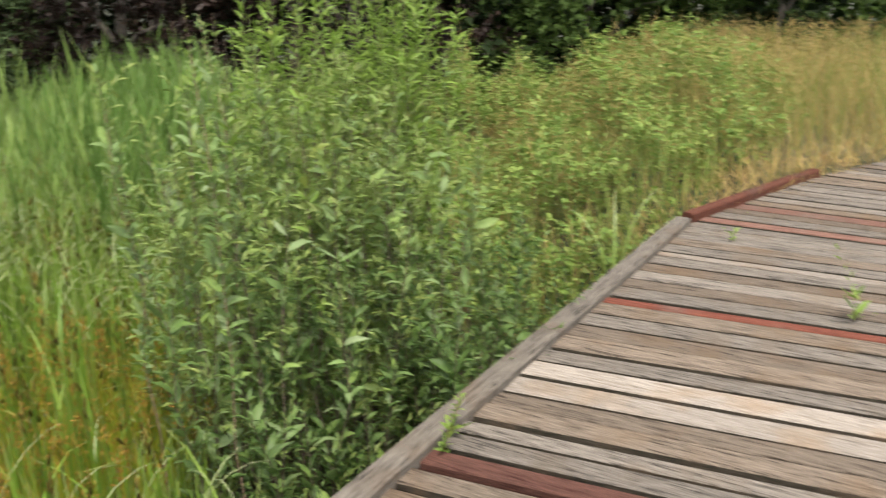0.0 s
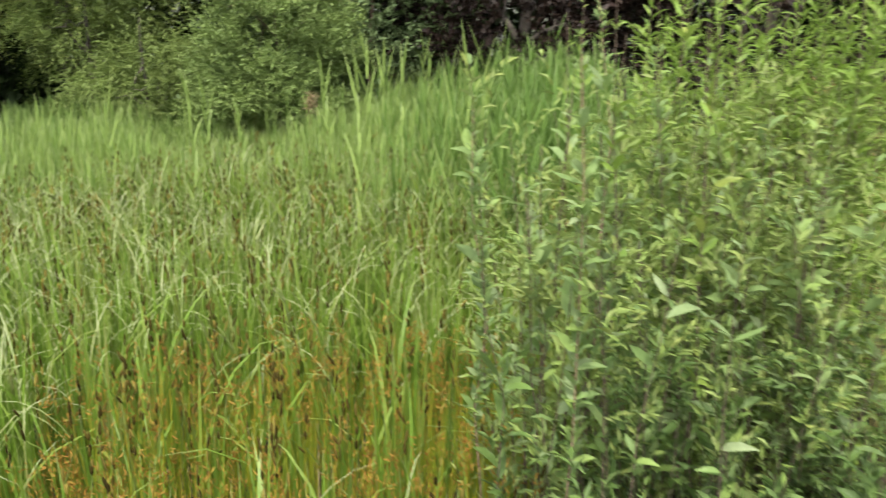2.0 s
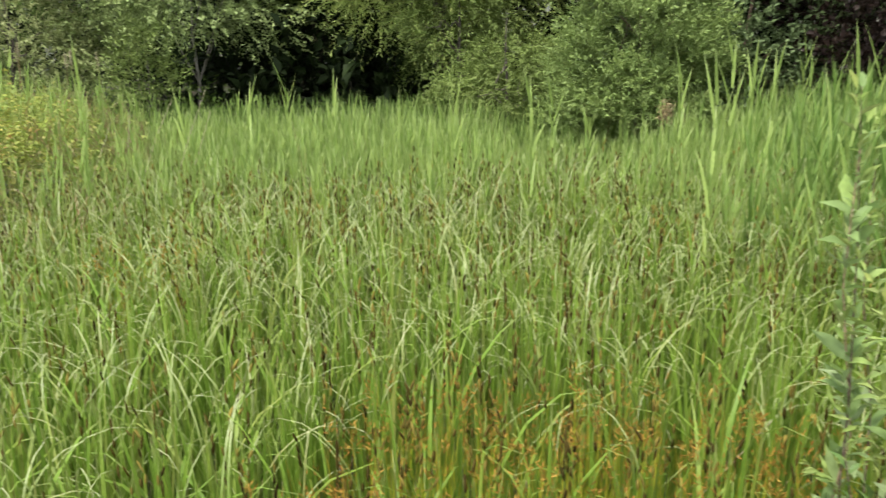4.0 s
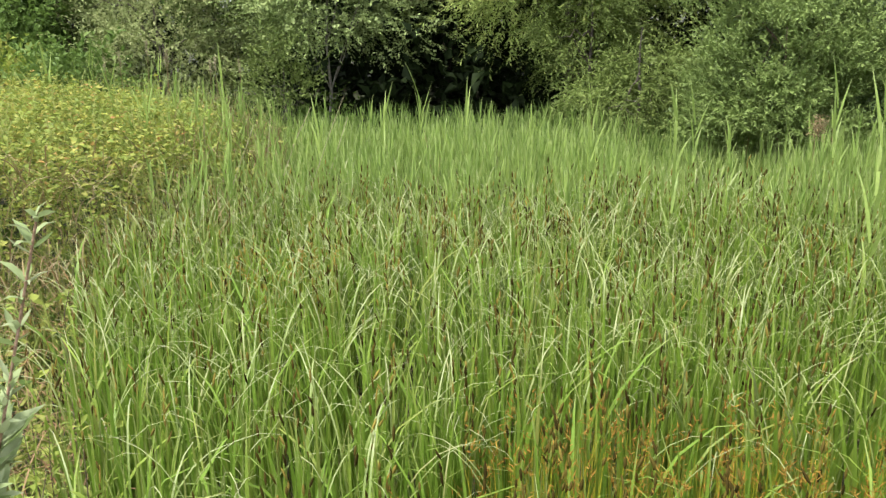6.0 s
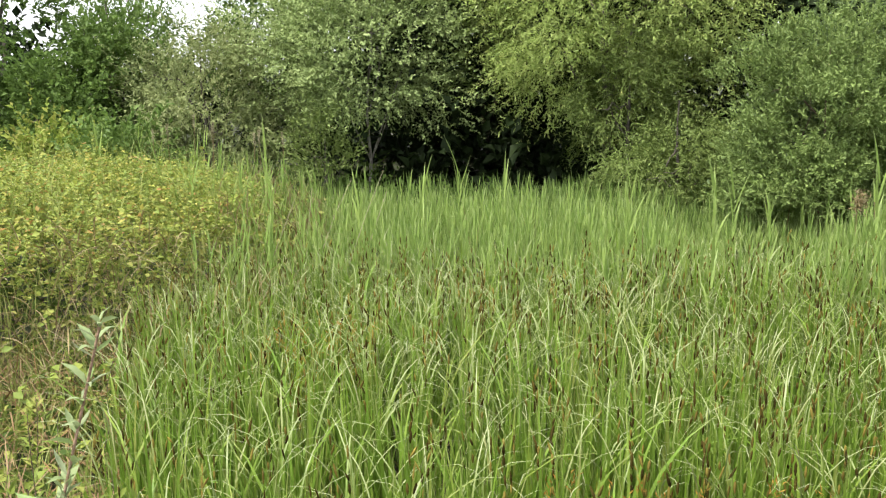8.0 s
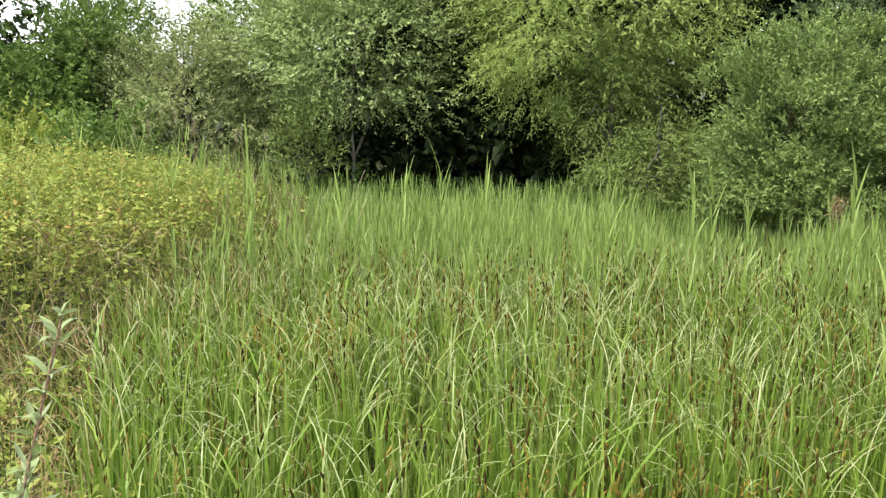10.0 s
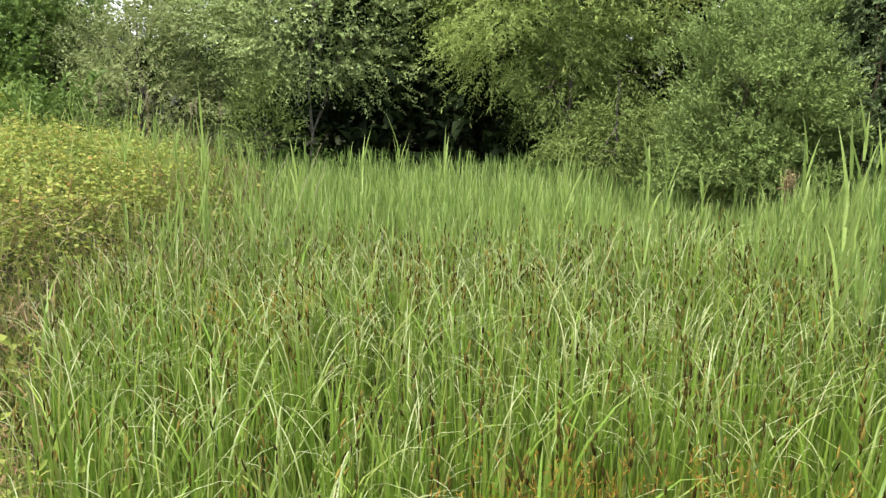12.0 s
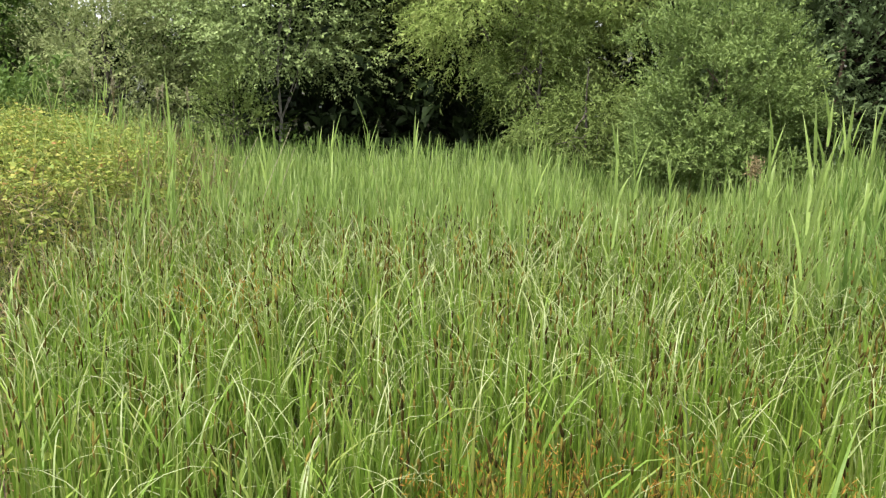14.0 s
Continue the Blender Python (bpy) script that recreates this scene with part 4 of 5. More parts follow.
p = scatter(2600, -4.5, -0.5, 6.0, 9.8, mound_foot)
n = len(p)
p[:, 2] += rng.uniform(0.3, 0.75, n)
v, f, al, _ = ribbons(p, rng.uniform(0.2, 0.5, n), rng.uniform(0, 6.283, n), rng.uniform(0.3, 1.3, n), rng.uniform(0.2, 1.4, n), rng.uniform(0.005, 0.010, n), 5, 1.4, 1.0)
place("heap_straw", mesh_from("heap_straw", v, f, STRAW, al), label="bleached straw and dead stems at the heap's edge", category="dead grass", kind="stuff")

# the weedy margin between the sedge and the brambles
def in_margin(x, y):
    line = 0.5 - 0.28 * y
    return (x < line + 0.1) & (x > line - 1.7) & (y > 3.2) & (mound(x, y) < 0.3)


p = scatter(5200, -4.2, 0.4, 3.2, 8.6, in_margin)
n = len(p)
v, f, al, _ = ribbons(p, rng.uniform(0.3, 0.95, n), rng.uniform(0, 6.283, n), np.abs(rng.normal(0.1, 0.18, n)), rng.gamma(2, 0.45, n).clip(0, 2.4), rng.uniform(0.007, 0.015, n), 5, 2.4, 1.5)
place("margin_grass", mesh_from("margin_grass", v, f, WEED, al), label="coarse arching grass at the weedy marsh margin", category="grass", kind="stuff")
p = scatter(4200, -3.6, 0.2, 3.6, 8.2, lambda x, y: in_margin(x, y) & (smooth_noise(x, y, 1.5, 0.7) > -0.25))
n = len(p)
p[:, 2] += rng.uniform(0.2, 0.62, n)
v, f, al, _ = ribbons(p, rng.uniform(0.15, 0.5, n), rng.uniform(0, 6.283, n), rng.uniform(0.5, 1.7, n), rng.uniform(0, 1.0, n), rng.uniform(0.005, 0.012, n), 4, 1.3, 1.5)
place("margin_litter", mesh_from("margin_litter", v, f, LITTER, al), label="reddish-tan dead stems and straw at the margin", category="dead grass", kind="stuff")
p = scatter(1900, -4.0, 0.1, 3.4, 8.4, lambda x, y: in_margin(x, y) & (smooth_noise(x, y, 1.3, 2.0) > -0.1))
p[:, 2] += rng.uniform(0.15, 0.7, len(p))
bramble(p, np.array([0, 0, 0.8]), 5, 0.06, BRAMBLE_GREEN, "margin_brambles", "low green brambles and weeds at the marsh margin")

# low growth that hides the soil round the mound, at the margins and under the trees
x, y = rng.uniform(-9, 9, 10000), rng.uniform(4.5, 22, 10000)
ok = ((y > 13.0) | ((x < -1.3) & (y > 5.0))) & (np.hypot(x - 1.4, (y - 20) / 1.8) > 2.2)
x, y = x[ok], y[ok]
p = np.stack([x, y, ground_height(x, y) + rng.uniform(0.05, 0.4, len(x))], 1)
lb, lw, ln, ll, lwid = twig_leaves(p, unit(rng.normal(size=p.shape) + np.array([0, 0, 0.8])), rng.uniform(0.15, 0.4, len(p)), 5, 0.09, 0.045)
v, f = leaves(lb, lw, ln, ll, lwid)
place("undergrowth", mesh_from("undergrowth", v, f, OAK), label="low dark green undergrowth at the marsh margins", category="undergrowth", kind="stuff")


def bank_heap(x, y):
    a = np.clip(1 - np.hypot((x - 6.6) / 2.6, (y - 3.3) / 1.5) ** 2, 0, 1)
    b = np.clip(1 - np.hypot((x - 9.6) / 2.4, (y - 3.6) / 1.9) ** 2, 0, 1)
    c = np.clip(1 - np.hypot((x - 9.0) / 2.6, (y - 5.6) / 1.6) ** 2, 0, 1)
    d = np.clip(1 - np.hypot((x - 8.2) / 1.5, (y - 2.35) / 0.95) ** 2, 0, 1)
    return np.maximum(np.maximum(a * 0.8, b), np.maximum(c, 0.7 * d))


x, y = rng.uniform(3.8, 12.2, 17000), rng.uniform(1.6, 7.2, 17000)
m = bank_heap(x, y)
ok = (m > 0.02) & (rng.random(len(x)) < np.where(smooth_noise(x, y, 2.4, 4.0) > -0.12, 0.9, 0.3))
x, y, m = x[ok], y[ok], m[ok]
z = np.maximum(ground_height(x, y), -0.55) + (0.62 + 0.45 * np.clip((x - 7.0) / 2, 0, 1)) * m ** 0.4 * (0.8 + 0.5 * smooth_noise(x, y, 2.6) + 0.4 * smooth_noise(x, y, 5.5, 2.0)) - 0.3 * rng.random(len(x)) ** 1.5
bramble(np.stack([x, y, z], 1), np.array([-0.2, -0.2, 0.8]), 6, 0.05, BANK_BRAMBLE, "bank_brambles", "green brambles and nettles on the bank")


p = np.stack([x, y, z], 1)[rng.random(len(x)) < 0.36]
n = len(p)
p[:, 2] -= 0.2
v, f, al, _ = ribbons(p, rng.uniform(0.3, 0.62, n), rng.uniform(0, 6.283, n), np.abs(rng.normal(0.15, 0.25, n)), rng.gamma(2, 0.4, n).clip(0, 2.2), rng.uniform(0.006, 0.012, n), 4, 1.8, 1.5)
place("bramble_grass", mesh_from("bramble_grass", v, f, HAY, al), label="bleached grass tangled through the bank brambles", category="grass", kind="stuff")


# ---- dry grass on the bank ----
def dry_bank(x, y):
    return (x > 4.6) & (y > 1.75 - 0.42 * np.clip(x - 5.6, 0, 9)) & (y < 1.2 + 0.42 * x) & ~((x > 7.5) & (y < 0.9 - 0.5 * (x - 7.5)))


p = scatter(12000, 4.4, 13.5, -2.5, 5.5, dry_bank)
p = p[rng.random(len(p)) < np.interp(p[:, 0], (7.0, 8.6, 9.6), (0.35, 0.45, 1.0))]
n = len(p)
hh = (0.45 + 0.4 * np.clip((p[:, 0] - 7.0) / 3, 0, 1)) * rng.uniform(0.6, 1.35, n)
v, f, al, _ = ribbons(p, hh, rng.uniform(0, 6.283, n), np.abs(rng.normal(0.2, 0.28, n)), rng.gamma(2, 0.35, n).clip(0, 2), rng.uniform(0.005, 0.011, n), 5, 1.8, 1.5)
place("dry_grass", mesh_from("dry_grass", v, f, HAY, al), label="straw-coloured dry grass along the bank", category="grass", kind="stuff")
p = p[rng.random(n) < 0.6]
n = len(p)
v, f, al, _ = ribbons(p, rng.uniform(0.6, 1.15, n), rng.uniform(0, 6.283, n), np.abs(rng.normal(0.06, 0.08, n)), rng.uniform(0, 0.5, n), rng.uniform(0.004, 0.006, n), 4, 2, 0.0, 6)
place("bank_weeds", mesh_from("bank_weeds", v, f, WEED, al), label="green grass stems mixed into the dry bank", category="grass", kind="stuff")


tops = p + np.stack([rng.normal(0, 0.05, n), rng.normal(0, 0.05, n), rng.uniform(0.55, 1.0, n)], 1)
tops = tops[(tops[:, 0] > 7.0)]
b = np.repeat(tops, 6, 0)
b[:, 2] += rng.uniform(-0.1, 0.06, len(b))
b[:, :2] += rng.normal(0, 0.02, (len(b), 2))
v, f = leaves(b, unit(rng.normal(size=b.shape) * 0.6 + np.array([0, 0, 0.8])), unit(rng.normal(size=b.shape)), rng.uniform(0.02, 0.05, len(b)), rng.uniform(0.006, 0.012, len(b)))
place("grass_heads", mesh_from("grass_heads", v, f, HAY), label="feathery buff seed heads on the bank grass", category="seed head", kind="stuff")


p = scatter(5000, 5.6, 9.6, -0.6, 2.6, lambda x, y: np.abs(y - (edge_line(x) + 0.28)) < 0.28)
n = len(p)
p[:, 2] += rng.uniform(0.0, 0.12, n)
v, f, al, _ = ribbons(p, rng.uniform(0.12, 0.4, n), rng.uniform(0, 6.283, n), rng.uniform(0.3, 1.4, n), rng.uniform(0, 1.0, n), rng.uniform(0.005, 0.012, n), 4, 1.3, 1.5)
place("grass_litter", mesh_from("grass_litter", v, f, HAY, al), label="orange-tan dead grass litter along the boardwalk edge", category="dead grass", kind="stuff")


def open_bank(x, y):
    return ~in_reeds(x, y) & (y > 1.8 - 0.42 * np.clip(x - 5.6, 0, 9)) & (mound(x, y) < 0.02) & (ground_height(x, y) > -1.1)


p = scatter(13000, 3.6, 14.0, 1.7, 10.0, open_bank)
p = p[(p[:, 0] < 7.6) | (rng.random(len(p)) < 0.45)]
n = len(p)
v, f, al, _ = ribbons(p, rng.uniform(0.3, 0.75, n), rng.uniform(0, 6.283, n), np.abs(rng.normal(0.15, 0.2, n)), rng.gamma(2, 0.35, n).clip(0, 2), rng.uniform(0.006, 0.012, n), 4, 1.8, 1.5)
place("bank_grass", mesh_from("bank_grass", v, f, WEED, al), label="rough yellow-green grass covering the bank", category="grass", kind="stuff")


# ---- the sallow thicket beside the walk ----
def unit_leaf(width, curl, material):
    v, f = leaves_fine(np.zeros((1, 3)), np.array([[0, 1.0, 0]]), np.array([[0, 0, 1.0]]), np.ones(1), np.full(1, width), 0.2, curl)
    return mesh_from("leaf", v, f, material)


LEAF_SHAPES = {m.name: [unit_leaf(w, c, m) for w, c in ((0.30, 0.2), (0.36, 0.1), (0.26, 0.3), (0.33, -0.1))] for m in (SHOOT_LEAF, SAPLING_LEAF, WILLOW_ONE, LOW_ONE)}


def hang_leaf(at, way, size, stem, material):
    """One leaf of its own on a stem."""
    way = Vector(way).normalized()
    side = way.cross(Vector((rng.normal(0, 0.35), rng.normal(0, 0.35), 1))).normalized()
    up = side.cross(way)
    ob = place("leaf", LEAF_SHAPES[material.name][int(rng.integers(0, 4))], stem)
    m = Matrix((side, way, up)).transposed().to_4x4()
    ob.matrix_local = Matrix.Translation(Vector(at)) @ m @ Matrix.Scale(float(size), 4)


def shrub_stem(base, tip, root, leaf, per, material, width=0.35, stem_r=0.007, laterals=4, side=9, singles=None, bark=TWIG, tips=None, low=0.12):
    """An upright shoot: a bent stem with big leaves round it and short leafy side shoots."""
    pts = bowed(base, tip, 0.0, 6, 0.02)
    v, f = tube(pts, np.linspace(stem_r, stem_r * 0.3, 7), 5)
    stem = place("stem", mesh_from("stem", v, f, bark), root)
    d = unit(np.gradient(pts, axis=0))
    bs, ws, ls = [], [], []
    total = float(np.linalg.norm(np.asarray(tip) - np.asarray(base)))
    count = int(total * per)
    t = np.sort(rng.uniform(low, 1.0, count))
    at = np.stack([np.interp(t * 6, np.arange(7), pts[:, k]) for k in range(3)], 1)
    a = 2.4 * np.arange(count) + rng.normal(0, 0.3, count)
    out = np.stack([np.cos(a), np.sin(a), rng.uniform(0.2, 1.5, count)], 1)
    bs.append(at)
    ws.append(unit(out))
    ls.append(leaf * rng.uniform(0.5, 1.2, count) * np.where(t > 0.9, 0.45, 1.0))
    if singles:
        for q, w, l in zip(at, unit(out), ls[0]):
            hang_leaf(q, w, l, stem, singles)
        if not laterals:
            return stem
        bs, ws, ls = [], [], []
    if not singles:
        b, w, l = bs[0], ws[0], ls[0]
        v, f = leaves_fine(b, unit(w * np.array([1, 1, 0.9])), unit(np.array([0, 0, 1.0]) + 0.6 * rng.normal(size=b.shape)), l, l * width)
        place("leaves", mesh_from("leaves", v, f, material), stem)
        bs, ws, ls = [], [], []
    for _ in range(laterals):
        s = rng.uniform(0.1, 0.95) ** 0.8
        o = np.array([np.interp(s * 6, np.arange(7), pts[:, k]) for k in range(3)])
        w = unit(np.array([rng.normal(), rng.normal(), rng.uniform(0.5, 1.6)]))
        m = side
        tt = np.linspace(0.15, 1, m)
        reach = rng.uniform(0.08, 0.3)
        bs.append(o + w * (reach * tt)[:, None])
        ws.append(unit(w * 0.9 + 0.75 * unit(rng.normal(size=(m, 3)))))
        ls.append(leaf * rng.uniform(0.28, 0.6, m))
    b, w, l = np.concatenate(bs), np.concatenate(ws), np.concatenate(ls)
    v, f = leaves(b, w, unit(np.array([0, 0, 1.0]) + 0.6 * rng.normal(size=b.shape)), l, l * min(width, 0.27))
    place("foliage", mesh_from("foliage", v, f, tips or material), stem, kind="stuff")
    return stem


def thicket(name, label, spots, leaf, per, material, width=0.35, laterals=4, category="shrub", singles=None, tips=None, low=0.12, near=None):
    c = spots[:, :3].mean(0)
    z = float(ground_height(c[0], c[1]))
    root = place(name, None, label=label, category=category)
    root.location = (c[0], c[1], z)
    for sx, sy, top in spots:
        alone = singles if near is None or np.hypot(sx - 1.6, sy - 1.6) < near else None
        g = float(ground_height(sx, sy))
        base = np.array([sx - c[0], sy - c[1], g - z - 0.02])
        tip = np.array([sx - c[0] + rng.normal(0, 0.12), sy - c[1] + rng.normal(0, 0.12), top - z])
        shrub_stem(base, tip, root, leaf * rng.uniform(0.85, 1.15), per, material, width, 0.0045, laterals, 9, alone, TWIG, tips, low)
    return root


def spots_in(n, corners, low, high, back=0.0):
    """Shoots inside a four-cornered patch (two front corners, then two back ones), of uneven height, taller by back at the back."""
    c = np.asarray(corners, float)
    t, u = rng.random(n)[:, None], rng.random(n)[:, None]
    xy = (c[0] * (1 - t) + c[1] * t) * (1 - u) + (c[3] * (1 - t) + c[2] * t) * u
    xy = xy + rng.normal(0, 0.1, xy.shape)
    xy[:, 0] = np.maximum(xy[:, 0], 0.98 + 0.8 * (xy[:, 1] - 1.14) + 0.15 * rng.random(n)) if corners[0][0] > 1 else xy[:, 0]
    return np.concatenate([xy, rng.uniform(low, high, (n, 1)) + back * u], 1)


thicket("sallow_thicket", "dense grey-green sallow shoots crowding the boardwalk edge", spots_in(84, [(2.15, 2.3), (3.6, 1.98), (3.8, 2.7), (2.15, 2.95)], 0.65, 1.2, 0.2), 0.104, 17, WILLOW_BIG, 0.31, 13, tips=WILLOW_TIP, singles=WILLOW_ONE, near=1.4)
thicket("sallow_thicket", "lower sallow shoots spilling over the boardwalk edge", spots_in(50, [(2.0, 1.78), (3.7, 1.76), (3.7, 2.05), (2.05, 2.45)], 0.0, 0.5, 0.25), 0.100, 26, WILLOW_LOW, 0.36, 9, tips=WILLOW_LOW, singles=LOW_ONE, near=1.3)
thicket("sallow_shoots", "tall thin sallow shoots with pale leaf tips", spots_in(11, [(2.1, 2.6), (3.4, 2.0), (3.5, 2.5), (2.4, 2.9)], 1.25, 1.65), 0.085, 12, OSIER_LEAF, 0.32, 2, singles=SHOOT_LEAF, low=0.5)
thicket("osier", "bright green narrow-leaved osier behind the thicket", spots_in(92, [(3.3, 2.9), (4.1, 2.45), (4.5, 3.1), (3.6, 3.6)], 1.0, 1.85), 0.1, 46, OSIER_LEAF, 0.19, 7)
sap = place("sallow_sapling", None, label="young sallow shoot with reddish stem and silvery leaves", category="sapling")
sap.location = (-0.32, 1.97, float(ground_height(-0.32, 1.97)))
shrub_stem((0, 0, 0), (0.75, -0.06, 2.31), sap, 0.060, 105, WILLOW_PALE, 0.33, 0.0045, 0, 7, SAPLING_LEAF, RED_STEM, WILLOW_PALE, 0.5)
shrub_stem((-0.03, 0.03, 0), (0.42, 0.1, 1.8), sap, 0.06, 34, WILLOW_LEAF, 0.33, 0.004, 6, 6, tips=WILLOW_PALE)
shrub_stem((0.06, 0.05, 0), (0.64, 0.16, 1.75), sap, 0.06, 34, WILLOW_LEAF, 0.33, 0.004, 6, 6, tips=WILLOW_PALE)
for tx, ty, tip in ((2.12, 2.8, 1.17), (2.07, 2.26, 1.43), (2.35, 2.5, 1.5)):
    shoot = place("sallow_sapling", None, label="lone sallow shoot with reddish stem and pale leaf tips", category="sapling")
    shoot.location = (tx + 0.12, ty + 0.03, float(ground_height(tx + 0.12, ty + 0.03)))
    shrub_stem((0, 0, 0), (-0.12, -0.03, tip - shoot.location.z), shoot, 0.08, 44, WILLOW_PALE, 0.3, 0.005, 0, 6, WILLOW_ONE, RED_STEM, WILLOW_TIP, 0.45)
over = place("sallow_shoot", None, label="leafy sallow shoot leaning over the boardwalk edge", category="shrub")
over.location = (2.42, 1.7, float(ground_height(2.42, 1.7)))
shrub_stem((0, 0, 0), (-0.1, -0.26, 1.1), over, 0.085, 54, OSIER_LEAF, 0.4, 0.004, 0, 6, SHOOT_LEAF, RED_STEM, OSIER_LEAF, 0.72)
shrub_stem((0.05, 0.02, 0), (0.04, -0.22, 1.14), over, 0.085, 50, WILLOW_BIG, 0.4, 0.004, 0, 6, SHOOT_LEAF, RED_STEM, OSIER_LEAF, 0.72)
tuft = place("grass_tuft", None, label="pale arching grass blades at the boardwalk edge", category="grass")
tuft.location = (5.02, 1.86, float(ground_height(5.02, 1.86)))
for turn, long in ((-0.3, 1.05), (0.4, 1.0), (1.3, 0.9), (2.6, 0.85), (-1.4, 0.95)):
    v, f, al, _ = ribbons(np.zeros((1, 3)), np.array([long]), np.array([turn]), np.array([0.12]), np.array([1.3]), np.array([0.02]), 10, 2.5, 0.3, 2.5)
    place("blade", mesh_from("blade", v, f, SEDGE_SHEEN, al), tuft)
weed = place("deck_weed", None, label="small bright green shoot growing between the boards", category="weed")
weed.location = (4.3, 0.37, -0.03)
shrub_stem((0, 0, 0), (-0.03, 0.04, 0.17), weed, 0.09, 90, OSIER_LEAF, 0.42, 0.003, 3, 5, SHOOT_LEAF, TWIG, OSIER_LEAF, 0.1)
weed = place("deck_weed", None, label="tiny green weed in a gap of the boards", category="weed")
weed.location = (5.35, 1.2, -0.03)
shrub_stem((0, 0, 0), (0.02, 0.03, 0.07), weed, 0.06, 120, OSIER_LEAF, 0.3, 0.002, 2, 4)
thicket("sallow_sapling", "low leafy sallow shoots beside the marsh edge", spots_in(4, [(0.0, 2.0), (0.3, 2.0), (0.3, 2.3), (0.0, 2.3)], 0.5, 0.95), 0.05, 24, WILLOW_LEAF, 0.4, 3, "sapling")
thicket("willowherb", "weedy leafy stems at the marsh margin", spots_in(38, [(-0.9, 3.2), (-0.1, 3.0), (-0.9, 5.2), (-1.9, 5.2)], -0.05, 0.35), 0.07, 34, BRAMBLE_GREEN, 0.22, 3, "weeds")


# ---- the boardwalk ----
def edge_at(s):
    """The line along which the boards end, as (x, y), and the slant of the boards there."""
    x = np.asarray(s, float)
    y = edge_line(x)
    slant = np.interp(x, (-3.0, 2.0, 3.2, 4.1, 5.0, 6.0, 7.3, 8.3, 9.6), (0.12, 0.11, 0.11, 0.075, 0.03, -0.05, -0.14, -0.26, -0.42))
    return x, y, slant


def board_mesh(name, x0, x1, length, top, thick, material):
    """One plank with worn, rounded top edges, from the walk's edge across it."""
    bm = bmesh.new()
    a, b = edge_at(x0), edge_at(x1)
    back = lambda e, d: Vector((float(e[0]) + float(e[2]) * d, float(e[1]) - d, 0))
    ends = []
    jitter = rng.uniform(-0.012, 0.012)
    bow = rng.uniform(-0.004, 0.004)
    for d in (-0.03 + jitter, length * 0.5, length + jitter):
        p0, p1 = back(a, d), back(b, d)
        e = 0.005
        w = (p1 - p0).normalized()
        dip = bow if d == length * 0.5 else 0.0
        row = [p0 + Vector((0, 0, top - thick)), p0 + Vector((0, 0, top - e + dip)), p0 + w * e + Vector((0, 0, top + dip)),
               p1 - w * e + Vector((0, 0, top + dip + 0.001)), p1 + Vector((0, 0, top - e + dip)), p1 + Vector((0, 0, top - thick))]
        ends.append([bm.verts.new(q) for q in row])
    for r in range(2):
        for i in range(6):
            face = bm.faces.new((ends[r][i], ends[r][(i + 1) % 6], ends[r + 1][(i + 1) % 6], ends[r + 1][i]))
            # slot 1, sides and underside, carries the painted gap shade
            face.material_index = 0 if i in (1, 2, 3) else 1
    bm.faces.new(ends[0][::-1])
    bm.faces.new(ends[2])
    bmesh.ops.recalc_face_normals(bm, faces=bm.faces)
    return bm


def beam_along(points, inner, outer, bottom, top, chamfer=0.012):
    """A squared timber along the walk's edge, offset outwards from inner to outer."""
    bm = bmesh.new()
    rows = []
    for i, (px, py) in enumerate(points):
        q = points[min(i + 1, len(points) - 1)]
        o = points[max(i - 1, 0)]
        d = Vector((q[0] - o[0], q[1] - o[1], 0)).normalized()
        nrm = Vector((-d.y, d.x, 0))
        c = Vector((px, py, 0))
        wob = rng.uniform(-0.004, 0.004)
        ring = [c + nrm * inner + Vector((0, 0, bottom)), c + nrm * inner + Vector((0, 0, top - chamfer + wob)), c + nrm * (inner + chamfer) + Vector((0, 0, top + wob)),
                c + nrm * (outer - chamfer) + Vector((0, 0, top + wob)), c + nrm * outer + Vector((0, 0, top - chamfer + wob)), c + nrm * outer + Vector((0, 0, bottom))]
        rows.append([bm.verts.new(r) for r in ring])
    for a, b in zip(rows, rows[1:]):
        for i in range(6):
            bm.faces.new((a[i], a[(i + 1) % 6], b[(i + 1) % 6], b[i]))
    bm.faces.new(rows[0][::-1])
    bm.faces.new(rows[-1])
    bmesh.ops.recalc_face_normals(bm, faces=bm.faces)
    return bm


walkway = place("boardwalk", None, label="weathered timber boardwalk with some red and new boards", category="boardwalk", kind="structure")
part("edge_beam", beam_along([(x, float(edge_at(x)[1])) for x in np.linspace(-2.5, 5.6, 16)], 0.0, 0.11, -0.02, 0.045), BEAM_WOOD, walkway, "weathered grey edge timber")
part("edge_beam", beam_along([(x, float(edge_at(x)[1])) for x in np.linspace(5.64, 7.4, 6)], 0.0, 0.08, -0.02, 0.06), BEAM_RED, walkway, "red-brown stained edge timber")
part("bearer", beam_along([(x, float(edge_at(x)[1]) - 0.15) for x in np.linspace(-2.9, 9.0, 24)], 0.0, 0.08, -0.24, -0.045), DARK_WOOD, walkway)
part("bearer", beam_along([(x, float(edge_at(x)[1]) - 2.2) for x in np.linspace(-2.9, 9.0, 24)], 0.0, 0.08, -0.24, -0.045), DARK_WOOD, walkway)
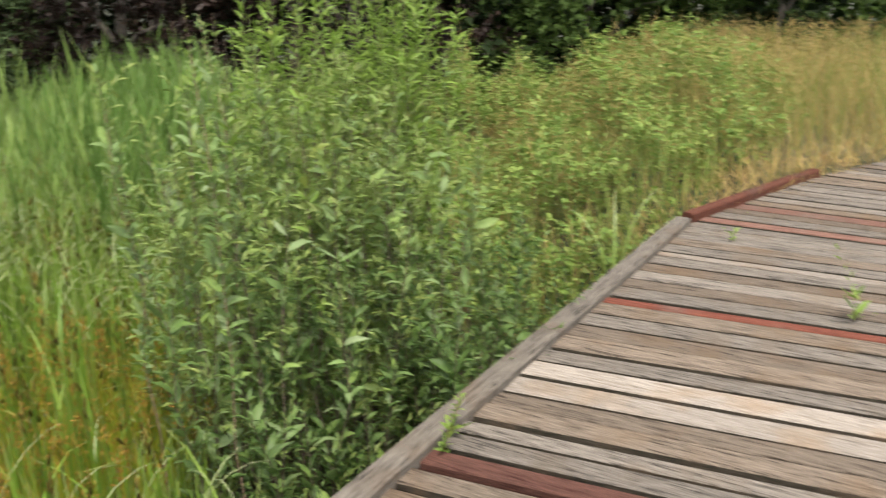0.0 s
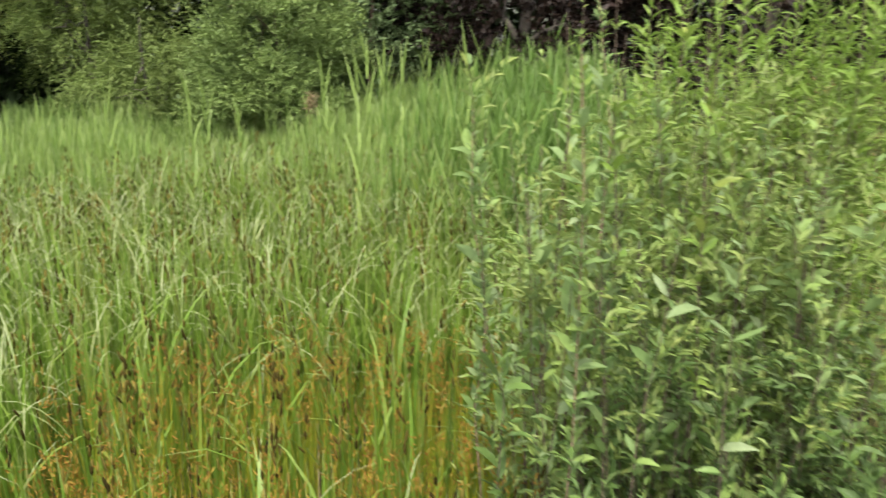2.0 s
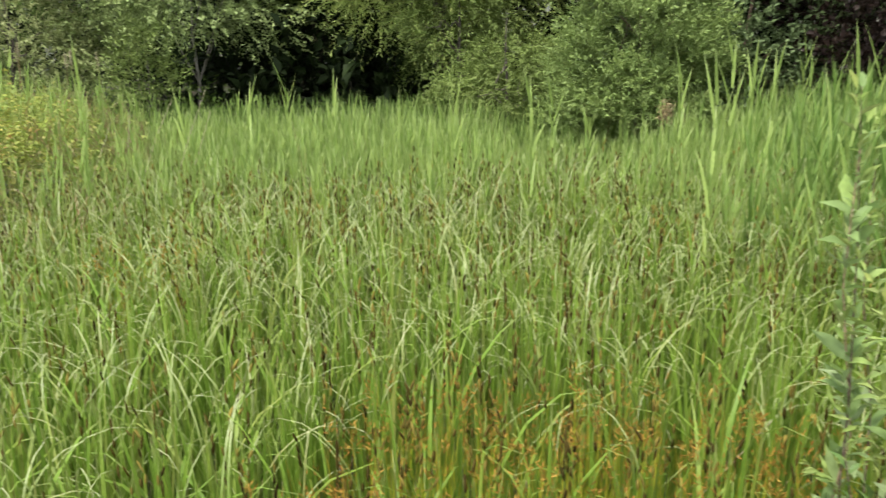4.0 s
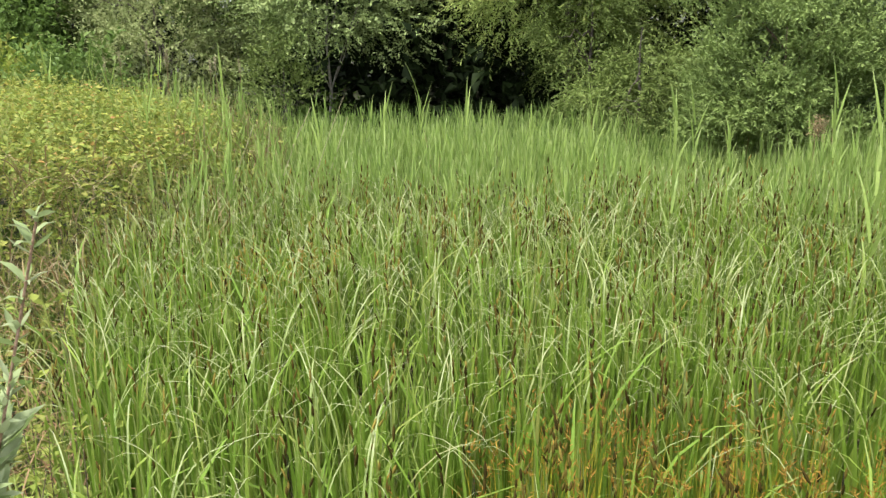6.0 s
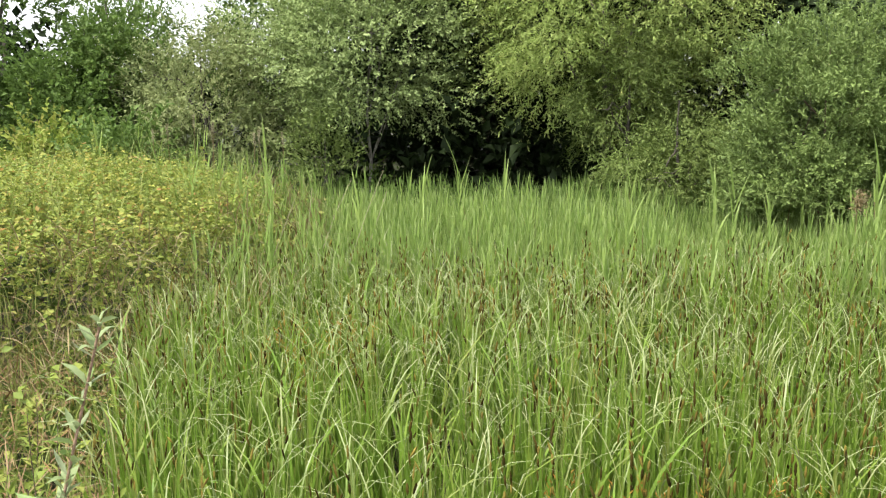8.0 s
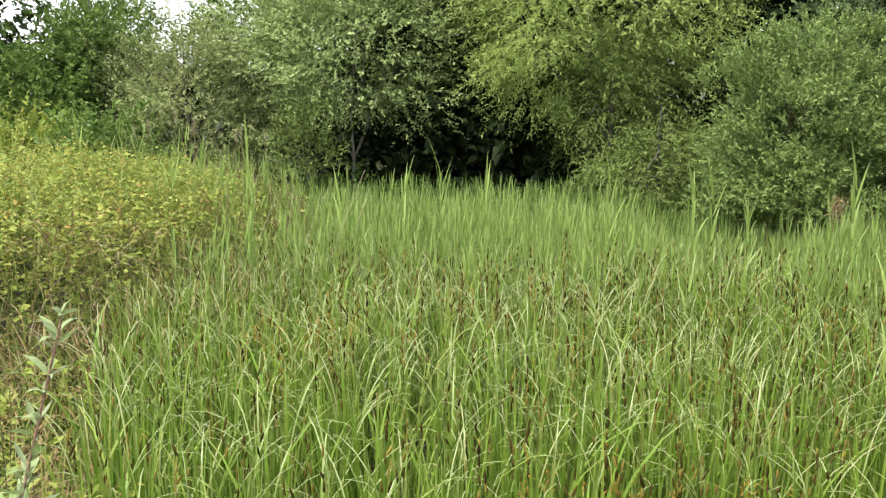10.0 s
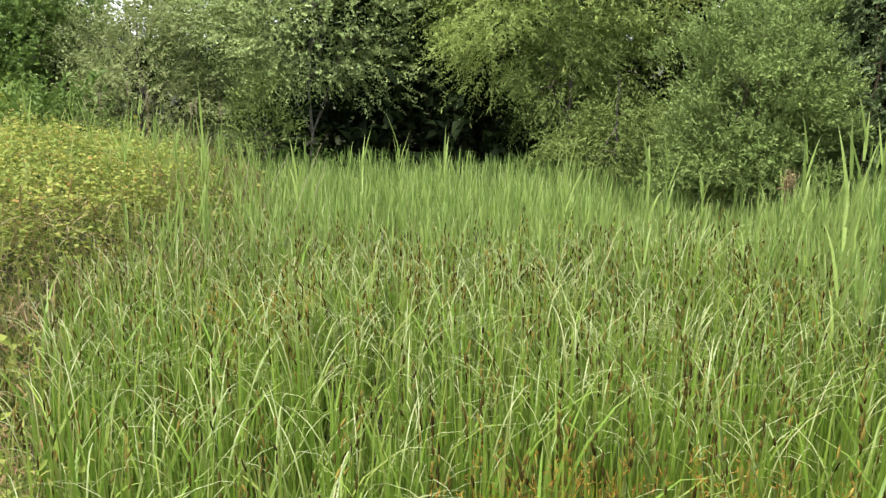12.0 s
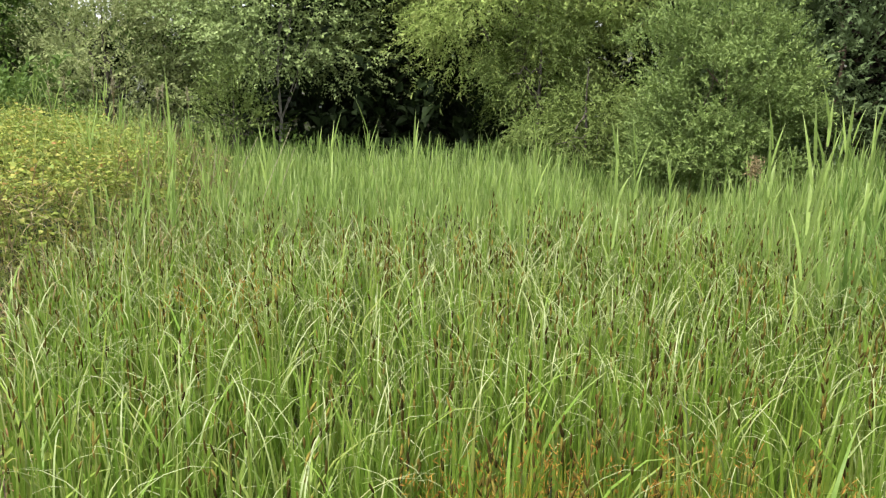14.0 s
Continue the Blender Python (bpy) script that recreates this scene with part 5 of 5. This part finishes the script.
for px in (-2.0, 0.0, 2.0, 4.0, 6.0):
    for off in (0.11, 2.16):
        py = float(edge_at(px)[1]) - off
        g = float(ground_height(px, py)) - 0.2
        v, f = tube(np.array([[px, py, g], [px, py, (g - 0.2) / 2], [px, py, -0.22]]), [0.06, 0.06, 0.06], 8)
        place("post", mesh_from("post", v, f, DARK_WOOD), walkway)

PITCH = 0.147
special = {0: (DULL_RED_WOOD, "worn dark red board"), 5: (NEW_WOOD, "new pale board"), 6: (NEW_WOOD, "new pale board"), 12: (RED_WOOD, "bright red-stained board"), 18: (NEW_WOOD, "new pale board"),
           24: (FADED_RED_WOOD, "faded red board"), 27: (FADED_RED_WOOD, "faded red board")}
brown = (3, 4, 8, 9, 11, 14, 16, 20)
lines = 2.224 + PITCH * np.interp(np.arange(-34, 51), (-34, 0, 5, 12, 13, 18, 19, 51), (-34, 0, 4.4, 12, 12.8, 18.1, 18.7, 51))
for i in range(-34, 50):
    x0, x1 = lines[i + 34], lines[i + 35]
    gap = rng.choice((0.012, 0.018, 0.024, 0.034, 0.046)) if i not in (4, 5, 6) else 0.022
    chance = rng.random() < 0.5
    wood, told = special.get(i, (BROWN_WOOD if (i in brown if 0 < i < 24 else chance) else GREY_WOOD, ""))
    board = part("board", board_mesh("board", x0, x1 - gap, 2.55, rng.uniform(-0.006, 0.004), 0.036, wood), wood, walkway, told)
    # darker colour on the sides as gap shade; red boards get a duller red
    board.data.materials.append(DULL_RED_WOOD if wood in (RED_WOOD, DULL_RED_WOOD) else GAP_SHADE_SIDE)

# more bent tips, with the sheen colour, where the sedge meets the reeds
p = clumped(scatter(1800, -2.6, 5.6, 5.4, 9.6, in_sedge), 0.5)
n = len(p)
v, f, al, _ = ribbons(p, rng.uniform(1.0, 1.3, n), rng.uniform(0, 6.283, n), np.abs(rng.normal(0.06, 0.09, n)), rng.uniform(1.4, 2.6, n), rng.uniform(0.006, 0.010, n), 12, 4.0, 0.6, 5.5)
place("bent_sedge", mesh_from("bent_sedge", v, f, SEDGE_SHEEN, al), label="sedge blades beside the tall reeds, bent tips coloured as sky sheen", category="sedge", kind="stuff")
